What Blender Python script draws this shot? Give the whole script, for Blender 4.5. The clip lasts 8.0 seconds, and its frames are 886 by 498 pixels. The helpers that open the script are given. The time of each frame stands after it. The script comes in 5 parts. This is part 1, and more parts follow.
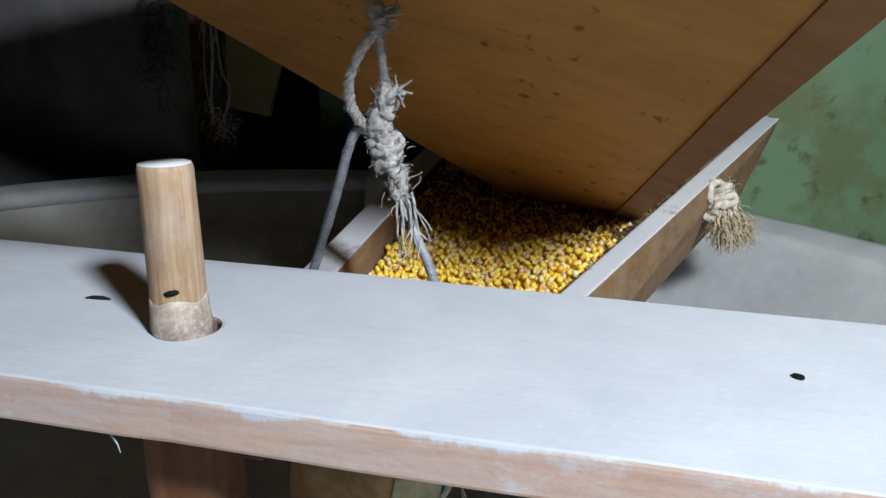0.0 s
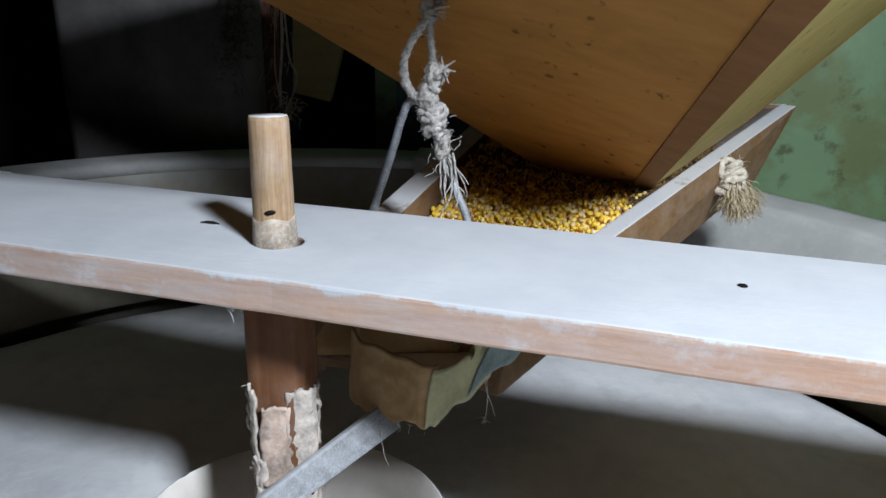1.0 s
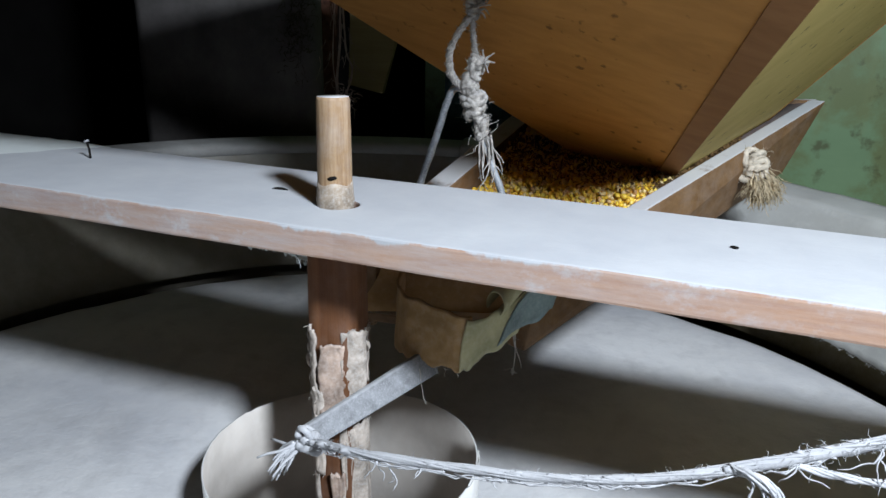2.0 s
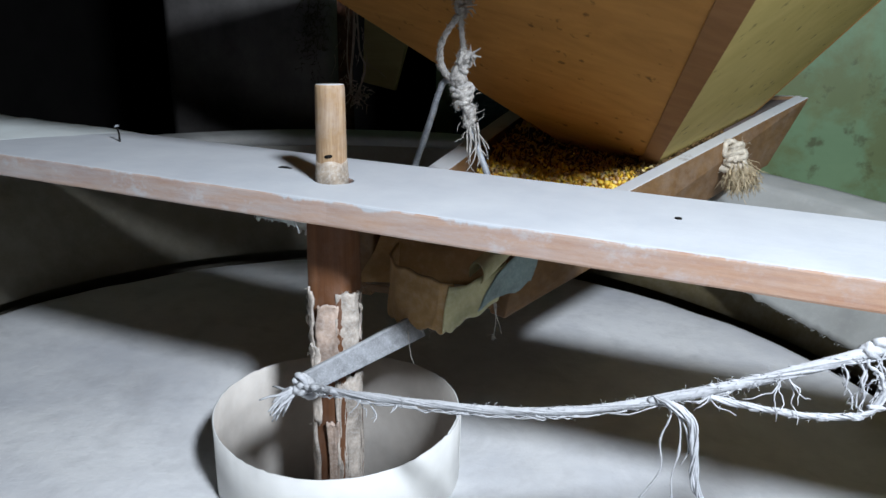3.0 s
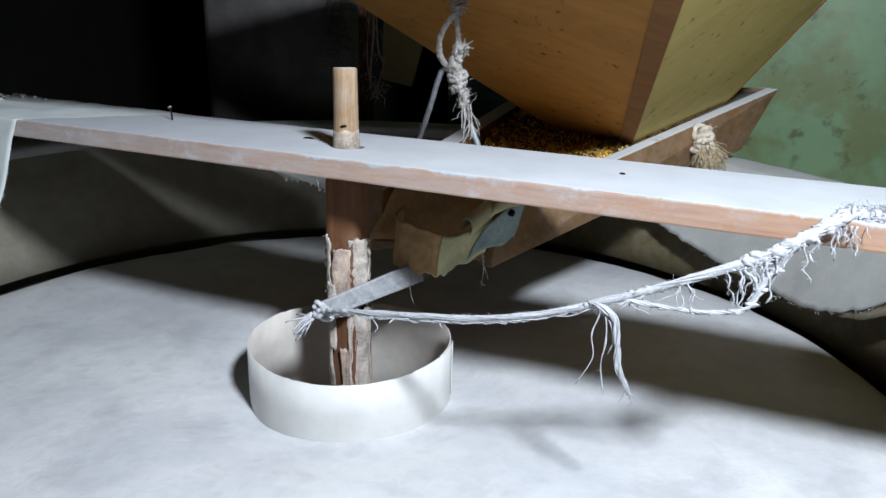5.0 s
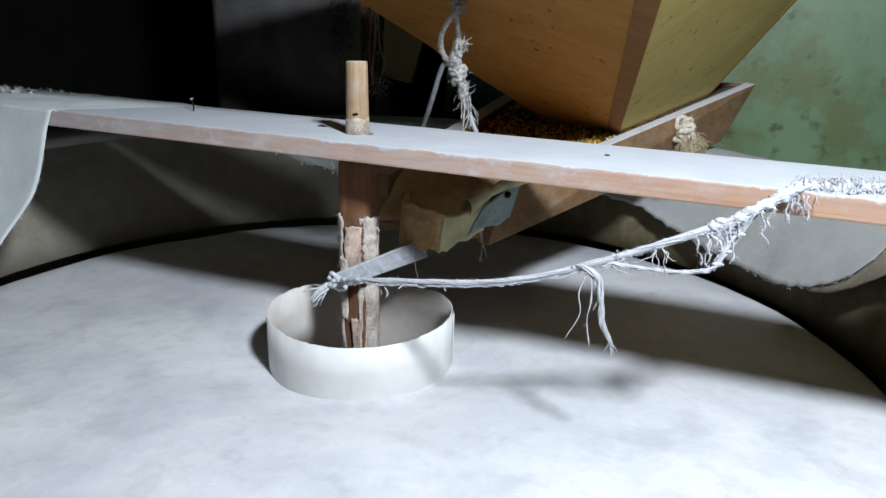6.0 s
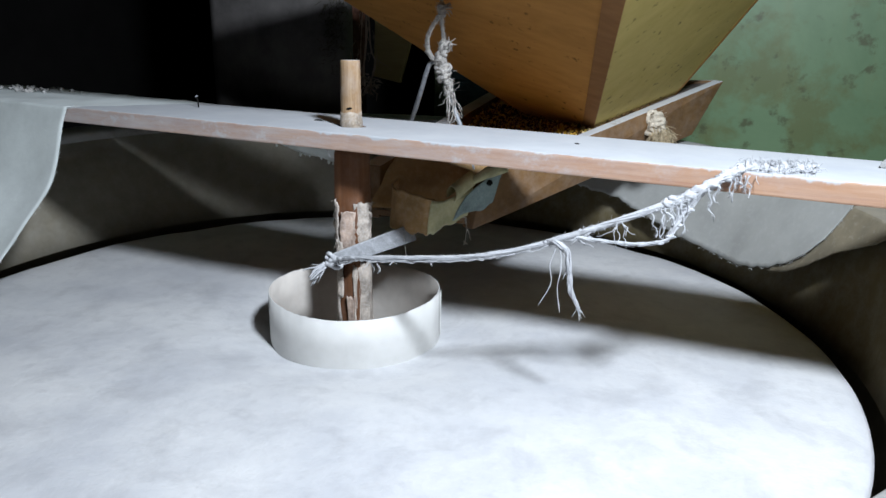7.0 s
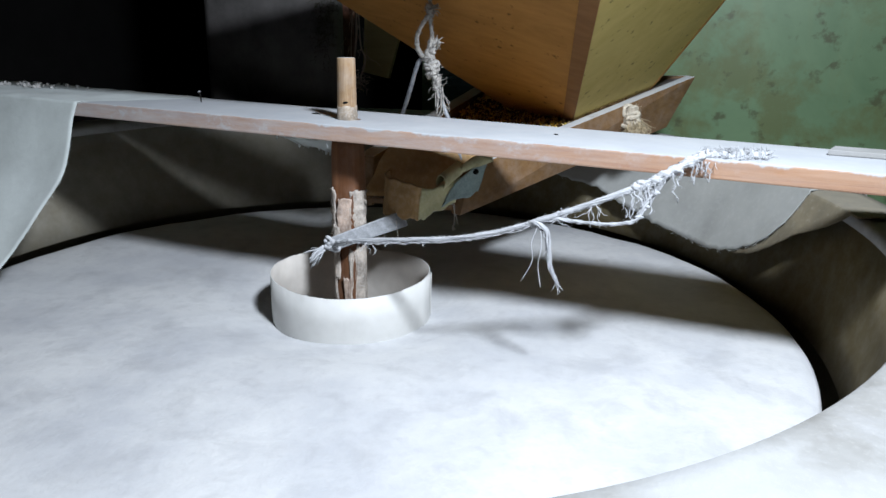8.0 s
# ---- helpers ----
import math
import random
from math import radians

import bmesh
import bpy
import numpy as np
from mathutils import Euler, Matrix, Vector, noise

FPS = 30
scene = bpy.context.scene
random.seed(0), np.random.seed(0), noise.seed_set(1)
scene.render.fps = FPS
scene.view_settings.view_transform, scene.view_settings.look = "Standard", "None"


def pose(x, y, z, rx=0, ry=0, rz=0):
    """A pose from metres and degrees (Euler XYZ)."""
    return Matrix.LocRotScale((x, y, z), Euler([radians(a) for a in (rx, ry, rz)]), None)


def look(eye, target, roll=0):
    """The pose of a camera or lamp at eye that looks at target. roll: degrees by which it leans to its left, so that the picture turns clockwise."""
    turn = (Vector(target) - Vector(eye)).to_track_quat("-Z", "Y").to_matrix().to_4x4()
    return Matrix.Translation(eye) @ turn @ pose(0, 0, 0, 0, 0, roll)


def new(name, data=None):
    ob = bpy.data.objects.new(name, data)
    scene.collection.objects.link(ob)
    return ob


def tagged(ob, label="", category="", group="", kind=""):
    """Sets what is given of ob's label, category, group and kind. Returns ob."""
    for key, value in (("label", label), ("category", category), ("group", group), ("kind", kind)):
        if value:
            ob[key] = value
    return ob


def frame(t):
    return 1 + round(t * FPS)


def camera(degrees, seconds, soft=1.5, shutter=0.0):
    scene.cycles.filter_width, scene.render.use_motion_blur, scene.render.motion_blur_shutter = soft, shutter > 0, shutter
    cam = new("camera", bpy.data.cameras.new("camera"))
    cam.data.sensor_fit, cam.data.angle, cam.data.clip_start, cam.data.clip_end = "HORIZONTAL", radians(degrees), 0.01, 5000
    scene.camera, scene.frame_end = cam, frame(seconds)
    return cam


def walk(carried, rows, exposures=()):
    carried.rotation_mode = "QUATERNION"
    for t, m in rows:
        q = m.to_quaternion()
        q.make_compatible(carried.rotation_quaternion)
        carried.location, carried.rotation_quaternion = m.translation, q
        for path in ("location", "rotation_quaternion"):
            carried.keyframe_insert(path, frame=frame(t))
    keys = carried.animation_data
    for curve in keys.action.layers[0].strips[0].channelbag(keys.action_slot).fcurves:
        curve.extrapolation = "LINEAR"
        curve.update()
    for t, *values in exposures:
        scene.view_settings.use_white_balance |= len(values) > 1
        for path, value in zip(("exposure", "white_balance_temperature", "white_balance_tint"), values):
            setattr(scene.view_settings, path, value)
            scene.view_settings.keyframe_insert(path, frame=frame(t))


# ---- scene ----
cam = camera(64.0, 8.0, soft=1.5)
PATH = [
    (0, (0.216, -0.39, 1.173), (-0.027, 1.507, 0.586), 0.5),
    (0.5, (0.234, -0.457, 1.174), (-0.084, 1.426, 0.581), 0.6),
    (1, (0.25, -0.532, 1.166), (-0.124, 1.34, 0.57), 0.8),
    (1.5, (0.262, -0.588, 1.166), (-0.181, 1.267, 0.563), 1.0),
    (3, (0.354, -0.71, 1.159), (-0.215, 1.112, 0.561), 1.2),
    (3.5, (0.392, -0.754, 1.161), (-0.19, 1.065, 0.57), 1.3),
    (4, (0.422, -0.804, 1.15), (-0.188, 1.011, 0.569), 1.2),
    (4.5, (0.44, -0.835, 1.146), (-0.2, 0.968, 0.565), 1.1),
    (6, (0.478, -0.978, 1.135), (-0.147, 0.833, 0.56), 1.1),
    (6.5, (0.495, -1.026, 1.135), (-0.119, 0.787, 0.554), 1.0),
    (7, (0.521, -1.077, 1.133), (-0.083, 0.743, 0.564), 0.9),
    (7.5, (0.528, -1.137, 1.142), (-0.057, 0.687, 0.566), 0.9),
    (8, (0.544, -1.17, 1.139), (-0.021, 0.659, 0.559), 0.9),
]
walk(cam, [(t, look(eye, target, roll)) for t, eye, target, roll in PATH], [(0.0, 0.11), (2.8, 0.08), (4.5, 0.10), (6.0, 0.07), (8.0, 0.03)])

# ---------------------------------------------------------------- light
world = bpy.data.worlds.new("world")
scene.world = world
world.use_nodes = True
world.node_tree.nodes["Background"].inputs[0].default_value = (0.75, 0.85, 1.0, 1)
world.node_tree.nodes["Background"].inputs[1].default_value = 0.001

lamp_data = bpy.data.lights.new("room_lamp", "AREA")
lamp_data.shape, lamp_data.size = "DISK", 0.19
lamp_data.energy, lamp_data.color = 39.0, (0.85, 0.94, 1.06)
lamp = new("room_lamp", lamp_data)
lamp.matrix_world = look((0.875, -0.80, 1.875), (0.05, 0.05, 0.75))

# ---------------------------------------------------------------- helpers


def shader(name):
    m = bpy.data.materials.new(name)
    m.use_nodes = True
    return m, m.node_tree, m.node_tree.nodes["Principled BSDF"]


def add(nt, kind, **inputs):
    n = nt.nodes.new(kind)
    for key, value in inputs.items():
        n.inputs[key.replace("_", " ")].default_value = value
    return n


def coords(nt, scale=(1, 1, 1), turn=(0, 0, 0), space="Object"):
    tc = nt.nodes.new("ShaderNodeTexCoord")
    mp = nt.nodes.new("ShaderNodeMapping")
    mp.inputs["Scale"].default_value = scale
    mp.inputs["Rotation"].default_value = turn
    nt.links.new(tc.outputs[space], mp.inputs["Vector"])
    return mp.outputs["Vector"]


def noise_tex(nt, vec, scale, detail=6.0, rough=0.6, warp=0.0):
    n = add(nt, "ShaderNodeTexNoise", Scale=scale, Detail=detail, Roughness=rough, Distortion=warp)
    nt.links.new(vec, n.inputs["Vector"])
    return n.outputs["Fac"]


def ramp(nt, fac, stops):
    r = nt.nodes.new("ShaderNodeValToRGB")
    el = r.color_ramp.elements
    while len(el) < len(stops):
        el.new(0.5)
    for e, (p, c) in zip(el, stops):
        e.position = p
        e.color = (*c, 1) if len(c) == 3 else c
    nt.links.new(fac, r.inputs["Fac"])
    return r.outputs["Color"]


def grey(a, b):
    return [(a, (0, 0, 0)), (b, (1, 1, 1))]


def mix(nt, fac, a, b, mode="MIX"):
    m = nt.nodes.new("ShaderNodeMix")
    m.data_type, m.blend_type = "RGBA", mode
    for sock, val in ((m.inputs[0], fac), (m.inputs[6], a), (m.inputs[7], b)):
        if isinstance(val, (int, float)):
            sock.default_value = val
        elif isinstance(val, tuple):
            sock.default_value = (*val, 1)
        else:
            nt.links.new(val, sock)
    return m.outputs[2]


def calc(nt, op, a, b=0.0):
    m = nt.nodes.new("ShaderNodeMath")
    m.operation = op
    for sock, val in ((m.inputs[0], a), (m.inputs[1], b)):
        if isinstance(val, (int, float)):
            sock.default_value = val
        else:
            nt.links.new(val, sock)
    return m.outputs[0]


def bump(nt, bsdf, height, strength=0.3, dist=0.002):
    b = add(nt, "ShaderNodeBump", Strength=strength, Distance=dist)
    nt.links.new(height, b.inputs["Height"])
    nt.links.new(b.outputs["Normal"], bsdf.inputs["Normal"])


def up_mask(nt, low, high):
    """How far a face looks upwards, for settled dust."""
    g = nt.nodes.new("ShaderNodeNewGeometry")
    s = nt.nodes.new("ShaderNodeSeparateXYZ")
    nt.links.new(g.outputs["True Normal"], s.inputs[0])
    return ramp(nt, s.outputs["Z"], grey(low, high))


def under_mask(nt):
    """Faces that look down: little dust keeps there, and the plank's get painted shade."""
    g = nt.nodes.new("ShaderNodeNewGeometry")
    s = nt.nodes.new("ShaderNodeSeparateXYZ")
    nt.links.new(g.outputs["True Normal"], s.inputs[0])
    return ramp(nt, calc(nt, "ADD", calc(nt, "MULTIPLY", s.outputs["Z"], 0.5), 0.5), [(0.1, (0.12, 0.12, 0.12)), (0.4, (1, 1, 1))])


FLOUR = (0.577, 0.585, 0.593)


def make_flour(name, a=(0.64, 0.65, 0.67), b=(0.80, 0.80, 0.80), scale=6.0, dirt=0.25):
    m, nt, bs = shader(name)
    v = coords(nt)
    broad = noise_tex(nt, v, scale, 5)
    fine = noise_tex(nt, v, 190, 4)
    smear = noise_tex(nt, v, scale * 2.2, 6, 0.62, 0.4)
    lumps = noise_tex(nt, v, scale * 9, 4, 0.55)
    col = ramp(nt, broad, [(0.32, a), (0.62, b)])
    col = mix(nt, calc(nt, "MULTIPLY", ramp(nt, smear, grey(0.50, 0.66)), dirt), col, (0.34, 0.34, 0.35))
    col = mix(nt, calc(nt, "MULTIPLY", ramp(nt, lumps, grey(0.52, 0.70)), 0.22), col, (0.44, 0.44, 0.45))
    col = mix(nt, calc(nt, "MULTIPLY", ramp(nt, fine, grey(0.55, 0.8)), 0.2), col, (0.5, 0.49, 0.46))
    nt.links.new(col, bs.inputs["Base Color"])
    bs.inputs["Roughness"].default_value = 0.95
    bs.inputs["Specular IOR Level"].default_value = 0.1
    h = calc(nt, "ADD", calc(nt, "MULTIPLY", lumps, 1.0), calc(nt, "MULTIPLY", fine, 0.3))
    bump(nt, bs, h, 0.35, 0.004)
    return m


def make_wood(name, dark, light, grain=(2.5, 40, 40), dust=0.0, dust_low=0.5, dust_high=0.95, rough=0.7, patch=0.25, knots=True,
              space="Object", turn=(0, 0, 0), dustcol=FLOUR, specks=0.0, band=None, film=0.75, coat=1.0, side=None):
    m, nt, bs = shader(name)
    v = coords(nt, grain, turn, space)
    plain = coords(nt, (1, 1, 1), turn, space)
    g1 = noise_tex(nt, v, 1.0, 6, 0.65, 1.2)
    g2 = noise_tex(nt, v, 5.0, 3, 0.5, 0.3)
    big = noise_tex(nt, plain, 7.0, 4)
    col = ramp(nt, calc(nt, "ADD", calc(nt, "MULTIPLY", g1, 0.7), calc(nt, "MULTIPLY", g2, 0.3)), [(0.3, dark), (0.7, light)])
    col = mix(nt, calc(nt, "MULTIPLY", ramp(nt, big, grey(0.4, 0.75)), patch), col, tuple(c * 0.45 for c in dark))
    if specks:
        sp = noise_tex(nt, plain, 55, 2, 0.5)
        col = mix(nt, calc(nt, "MULTIPLY", ramp(nt, sp, grey(0.66, 0.74)), specks), col, tuple(c * 0.25 for c in dark))
    ro = rough
    if dust:
        d = noise_tex(nt, plain, 22, 6, 0.7)
        fac = calc(nt, "MULTIPLY", up_mask(nt, dust_low, dust_high), ramp(nt, d, grey(0.2, 0.42)))
        thin = calc(nt, "MULTIPLY", ramp(nt, noise_tex(nt, plain, 30, 7, 0.75), grey(0.42, 0.75)), dust * film)
        fac = calc(nt, "MAXIMUM", calc(nt, "MULTIPLY", fac, min(1.0, dust * 1.6 * coat)), thin)
        # paler towards the top: light on the upper wall put into the colour
        if band:
            sep = nt.nodes.new("ShaderNodeSeparateXYZ")
            nt.links.new(plain, sep.inputs[0])
            wavy = calc(nt, "ADD", sep.outputs["Z"], calc(nt, "MULTIPLY", calc(nt, "SUBTRACT", d, 0.5), 0.08))
            fac = calc(nt, "MAXIMUM", fac, calc(nt, "MULTIPLY", ramp(nt, wavy, grey(*band)), 0.75))
        # dust colour kept on one side, cut on the other, as painted shade
        if side:
            sx = nt.nodes.new("ShaderNodeSeparateXYZ")
            nt.links.new(plain, sx.inputs[0])
            keep = ramp(nt, calc(nt, "ADD", calc(nt, "MULTIPLY", calc(nt, "ADD", sx.outputs["X"], calc(nt, "MULTIPLY", d, 0.2)), 0.5), 0.5), [(side[0], (1, 1, 1)), (side[1], (0.36, 0.36, 0.36))])
            fac = calc(nt, "MULTIPLY", fac, calc(nt, "MAXIMUM", keep, ramp(nt, calc(nt, "ADD", sx.outputs["Z"], 0.0), grey(0.80, 0.87))))
            fac = calc(nt, "MAXIMUM", fac, calc(nt, "MULTIPLY", ramp(nt, calc(nt, "ADD", calc(nt, "MULTIPLY", sx.outputs["X"], 0.5), 0.5), [(0.30, (1, 1, 1)), (0.48, (0, 0, 0))]), calc(nt, "ADD", 0.08, calc(nt, "MULTIPLY", d, 0.5))))
        col = mix(nt, fac, col, dustcol)
    nt.links.new(col, bs.inputs["Base Color"])
    bs.inputs["Roughness"].default_value = ro
    bs.inputs["Specular IOR Level"].default_value = 0.25
    bump(nt, bs, calc(nt, "ADD", g1, calc(nt, "MULTIPLY", g2, 0.5)), 0.35, 0.0015)
    return m


def make_plain(name, col, var=0.15, scale=20, rough=0.8, metal=0.0, dust=0.0, bump_s=0.3, spec=0.25):
    m, nt, bs = shader(name)
    v = coords(nt)
    a = noise_tex(nt, v, scale, 6, 0.65)
    b = noise_tex(nt, v, scale * 8, 4)
    c = ramp(nt, a, [(0.3, tuple(x * (1 - var * 2) for x in col)), (0.7, tuple(min(1, x * (1 + var)) for x in col))])
    if dust:
        d = calc(nt, "MAXIMUM", calc(nt, "MULTIPLY", up_mask(nt, 0.2, 0.8), 0.9),
                 ramp(nt, b, grey(0.45, 0.75)))
        c = mix(nt, calc(nt, "MULTIPLY", d, dust), c, FLOUR)
    nt.links.new(c, bs.inputs["Base Color"])
    bs.inputs["Roughness"].default_value = rough
    bs.inputs["Metallic"].default_value = metal
    bs.inputs["Specular IOR Level"].default_value = spec
    bump(nt, bs, calc(nt, "ADD", a, calc(nt, "MULTIPLY", b, 0.4)), bump_s, 0.002)
    return m


def make_green():
    m, nt, bs = shader("green_paint")
    v = coords(nt)
    big = noise_tex(nt, v, 2.2, 6, 0.65, 0.4)
    mid = noise_tex(nt, v, 5.5, 7, 0.65, 0.15)
    fine = noise_tex(nt, v, 60, 5, 0.7)
    streak = noise_tex(nt, coords(nt, (9, 9, 1.6)), 1.5, 5, 0.6, 0.5)
    col = ramp(nt, big, [(0.3, (0.122, 0.218, 0.106)), (0.7, (0.208, 0.325, 0.172))])
    col = mix(nt, calc(nt, "MULTIPLY", ramp(nt, mid, grey(0.49, 0.62)), 0.7), col, (0.14, 0.155, 0.05))
    col = mix(nt, calc(nt, "MULTIPLY", ramp(nt, streak, grey(0.55, 0.75)), 0.45), col, (0.20, 0.24, 0.10))
    spots = noise_tex(nt, v, 17, 4, 0.55)
    col = mix(nt, calc(nt, "MULTIPLY", ramp(nt, spots, grey(0.59, 0.68)), 0.75), col, (0.075, 0.075, 0.028))
    nt.links.new(col, bs.inputs["Base Color"])
    bs.inputs["Roughness"].default_value = 0.45
    bump(nt, bs, calc(nt, "ADD", mid, calc(nt, "MULTIPLY", fine, 0.3)), 0.25, 0.003)
    return m


def make_corn():
    m, nt, bs = shader("maize")
    g = nt.nodes.new("ShaderNodeNewGeometry")
    col = ramp(nt, g.outputs["Random Per Island"], [(0.0, (0.62, 0.33, 0.04)), (0.25, (0.92, 0.60, 0.04)), (0.62, (0.94, 0.72, 0.12)),
                                                    (0.86, (0.84, 0.66, 0.36)), (1.0, (0.55, 0.30, 0.12))])
    v = coords(nt)
    col = mix(nt, calc(nt, "MULTIPLY", ramp(nt, noise_tex(nt, v, 160, 3), grey(0.5, 0.75)), 0.35), col, (0.75, 0.62, 0.40))
    nt.links.new(col, bs.inputs["Base Color"])
    bs.inputs["Roughness"].default_value = 0.45
    bs.inputs["Subsurface Weight"].default_value = 0.0
    return m


M_FLOUR = make_flour("flour", (0.51, 0.518, 0.54), (0.655, 0.655, 0.655), 5.0, 0.3)
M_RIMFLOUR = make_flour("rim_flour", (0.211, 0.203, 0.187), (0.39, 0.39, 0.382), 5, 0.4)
M_HEAP = make_flour("loose_flour", (0.39, 0.374, 0.351), (0.562, 0.554, 0.546), 14, 0.4)
M_SHAFT = make_wood("shaft_wood", (0.120, 0.047, 0.019), (0.205, 0.092, 0.042), (60, 60, 3), 0.10, 0.6, 0.95)
M_PEG = make_wood("peg_wood", (0.21, 0.118, 0.056), (0.46, 0.32, 0.19), (95, 95, 7), 0.30, 0.6, 0.95, patch=0.6, coat=2.0)
M_TRAY = make_wood("tray_wood", (0.150, 0.078, 0.0312), (0.262, 0.150, 0.066), (30, 4, 30), 0.40, 0.55, 0.9, film=0.35, coat=1.5)
M_HOPPER = make_wood("hopper_wood", (0.355, 0.160, 0.037), (0.54, 0.258, 0.066), (2, 14, 14), 0.0, patch=0.2, specks=0.7)
M_HOPSTRIP = make_wood("hopper_batten_wood", (0.206, 0.0906, 0.0302), (0.327, 0.158, 0.0604), (2, 14, 14), 0.0, patch=0.2)
M_HOPSIDE = make_wood("hopper_side_wood", (0.48, 0.36, 0.10), (0.62, 0.48, 0.17), (3, 9, 9), 0.0, patch=0.12, specks=0.9)
M_VAT = make_wood("vat_wood", (0.105, 0.082, 0.038), (0.175, 0.142, 0.076), (5, 5, 5), 0.70, 0.5, 0.9, patch=0.2, dustcol=(0.45, 0.44, 0.415), band=(0.80, 0.89), side=(0.46, 0.66))
M_UNDER = make_plain("brown_sacking", (0.20, 0.165, 0.10), 0.2, 12, 0.95, 0, 0.2, 0.4)
M_LINER = make_plain("liner_sacking", (0.39, 0.395, 0.375), 0.1, 9, 0.95, 0, 0.2, 0.4)
M_METAL = make_plain("hoop_metal", (0.682, 0.673, 0.646), 0.08, 14, 0.45, 0.0, 0.25, 0.1)
M_WIRE = make_plain("wire_metal", (0.30, 0.32, 0.35), 0.2, 60, 0.6, 0.4, 0.6)
M_ROPE = make_plain("rope_fibre", (0.452, 0.421, 0.382), 0.35, 150, 0.95, 0, 0.4, 0.9)
M_ROPE_W = make_plain("floury_rope", (0.451, 0.457, 0.478), 0.10, 120, 0.95, 0, 0.6)
M_TUFT = make_plain("jute_fibre", (0.62, 0.50, 0.32), 0.25, 90, 0.95, 0, 0.1)
M_TUFTKNOT = make_plain("cream_rope", (0.70, 0.62, 0.50), 0.2, 120, 0.95, 0, 0.1, 0.8)
M_CLOTH = make_plain("cloth", (0.628, 0.673, 0.654), 0.08, 12, 0.95, 0, 0.25, 0.35)
M_CARD = make_plain("cardboard", (0.43, 0.265, 0.115), 0.2, 14, 0.9, 0, 0.15)
M_PAPER = make_plain("paper", (0.50, 0.47, 0.27), 0.2, 22, 0.85, 0, 0.15)
M_BLUEPAPER = make_plain("blue_paper", (0.30, 0.39, 0.38), 0.2, 28, 0.85, 0, 0.2)
M_LATH = make_plain("dusty_lath", (0.265, 0.273, 0.289), 0.25, 70, 0.9, 0, 0.45)
M_TAPE = make_plain("wrap_rag", (0.52, 0.45, 0.385), 0.32, 38, 0.9, 0, 0.35, 0.6)
M_FILM = make_plain("floury_film", (0.46, 0.345, 0.275), 0.3, 30, 0.9, 0, 0.25, 0.5)
M_COLLAR = make_plain("caked_peg", (0.41, 0.33, 0.25), 0.25, 35, 0.9, 0, 0.4, 0.4)
M_INNER = make_plain("stained_hoop_inside", (0.66, 0.61, 0.555), 0.09, 14, 0.7, 0, 0.15, 0.15)
M_STRIPWOOD = make_plain("dark_strip_wood", (0.115, 0.075, 0.066), 0.25, 25, 0.85, 0, 0.1)
M_CHAFF = make_plain("maize_chaff", (0.16, 0.095, 0.038), 0.45, 150, 0.9)
M_DARK = make_plain("near_black", (0.014, 0.013, 0.012), 0.2, 40, 0.9, spec=0.05)
M_STONE = make_plain("millstone", (0.12, 0.11, 0.10), 0.2, 30, 0.9, 0, 0.3)
M_PLASTER = make_plain("grey_plaster", (0.125, 0.116, 0.112), 0.3, 5, 0.9, 0, 0.0, 0.4)
# near-black walls: the unlit room's darkness is put into the colour
M_ROOMDARK = make_plain("room_dark", (0.0105, 0.0096, 0.009), 0.2, 4, 0.95)
M_BURLAP = make_plain("old_burlap", (0.13, 0.058, 0.038), 0.35, 45, 0.95, 0, 0.0, 0.6)
M_CRATE = make_plain("teal_plastic", (0.05, 0.10, 0.11), 0.2, 30, 0.5)
M_BOARD = make_wood("old_board", (0.34, 0.28, 0.12), (0.44, 0.37, 0.18))
M_FLOOR = make_plain("floor_concrete", (0.12, 0.115, 0.11), 0.15, 6, 0.9, 0, 0.3)
M_FRINGE = make_plain("olive_dust", (0.06, 0.052, 0.03), 0.3, 60, 0.95)
M_WEB = make_plain("cobweb", (0.42, 0.32, 0.27), 0.2, 60, 0.95)
M_GREEN = make_green()
M_CORN = make_corn()


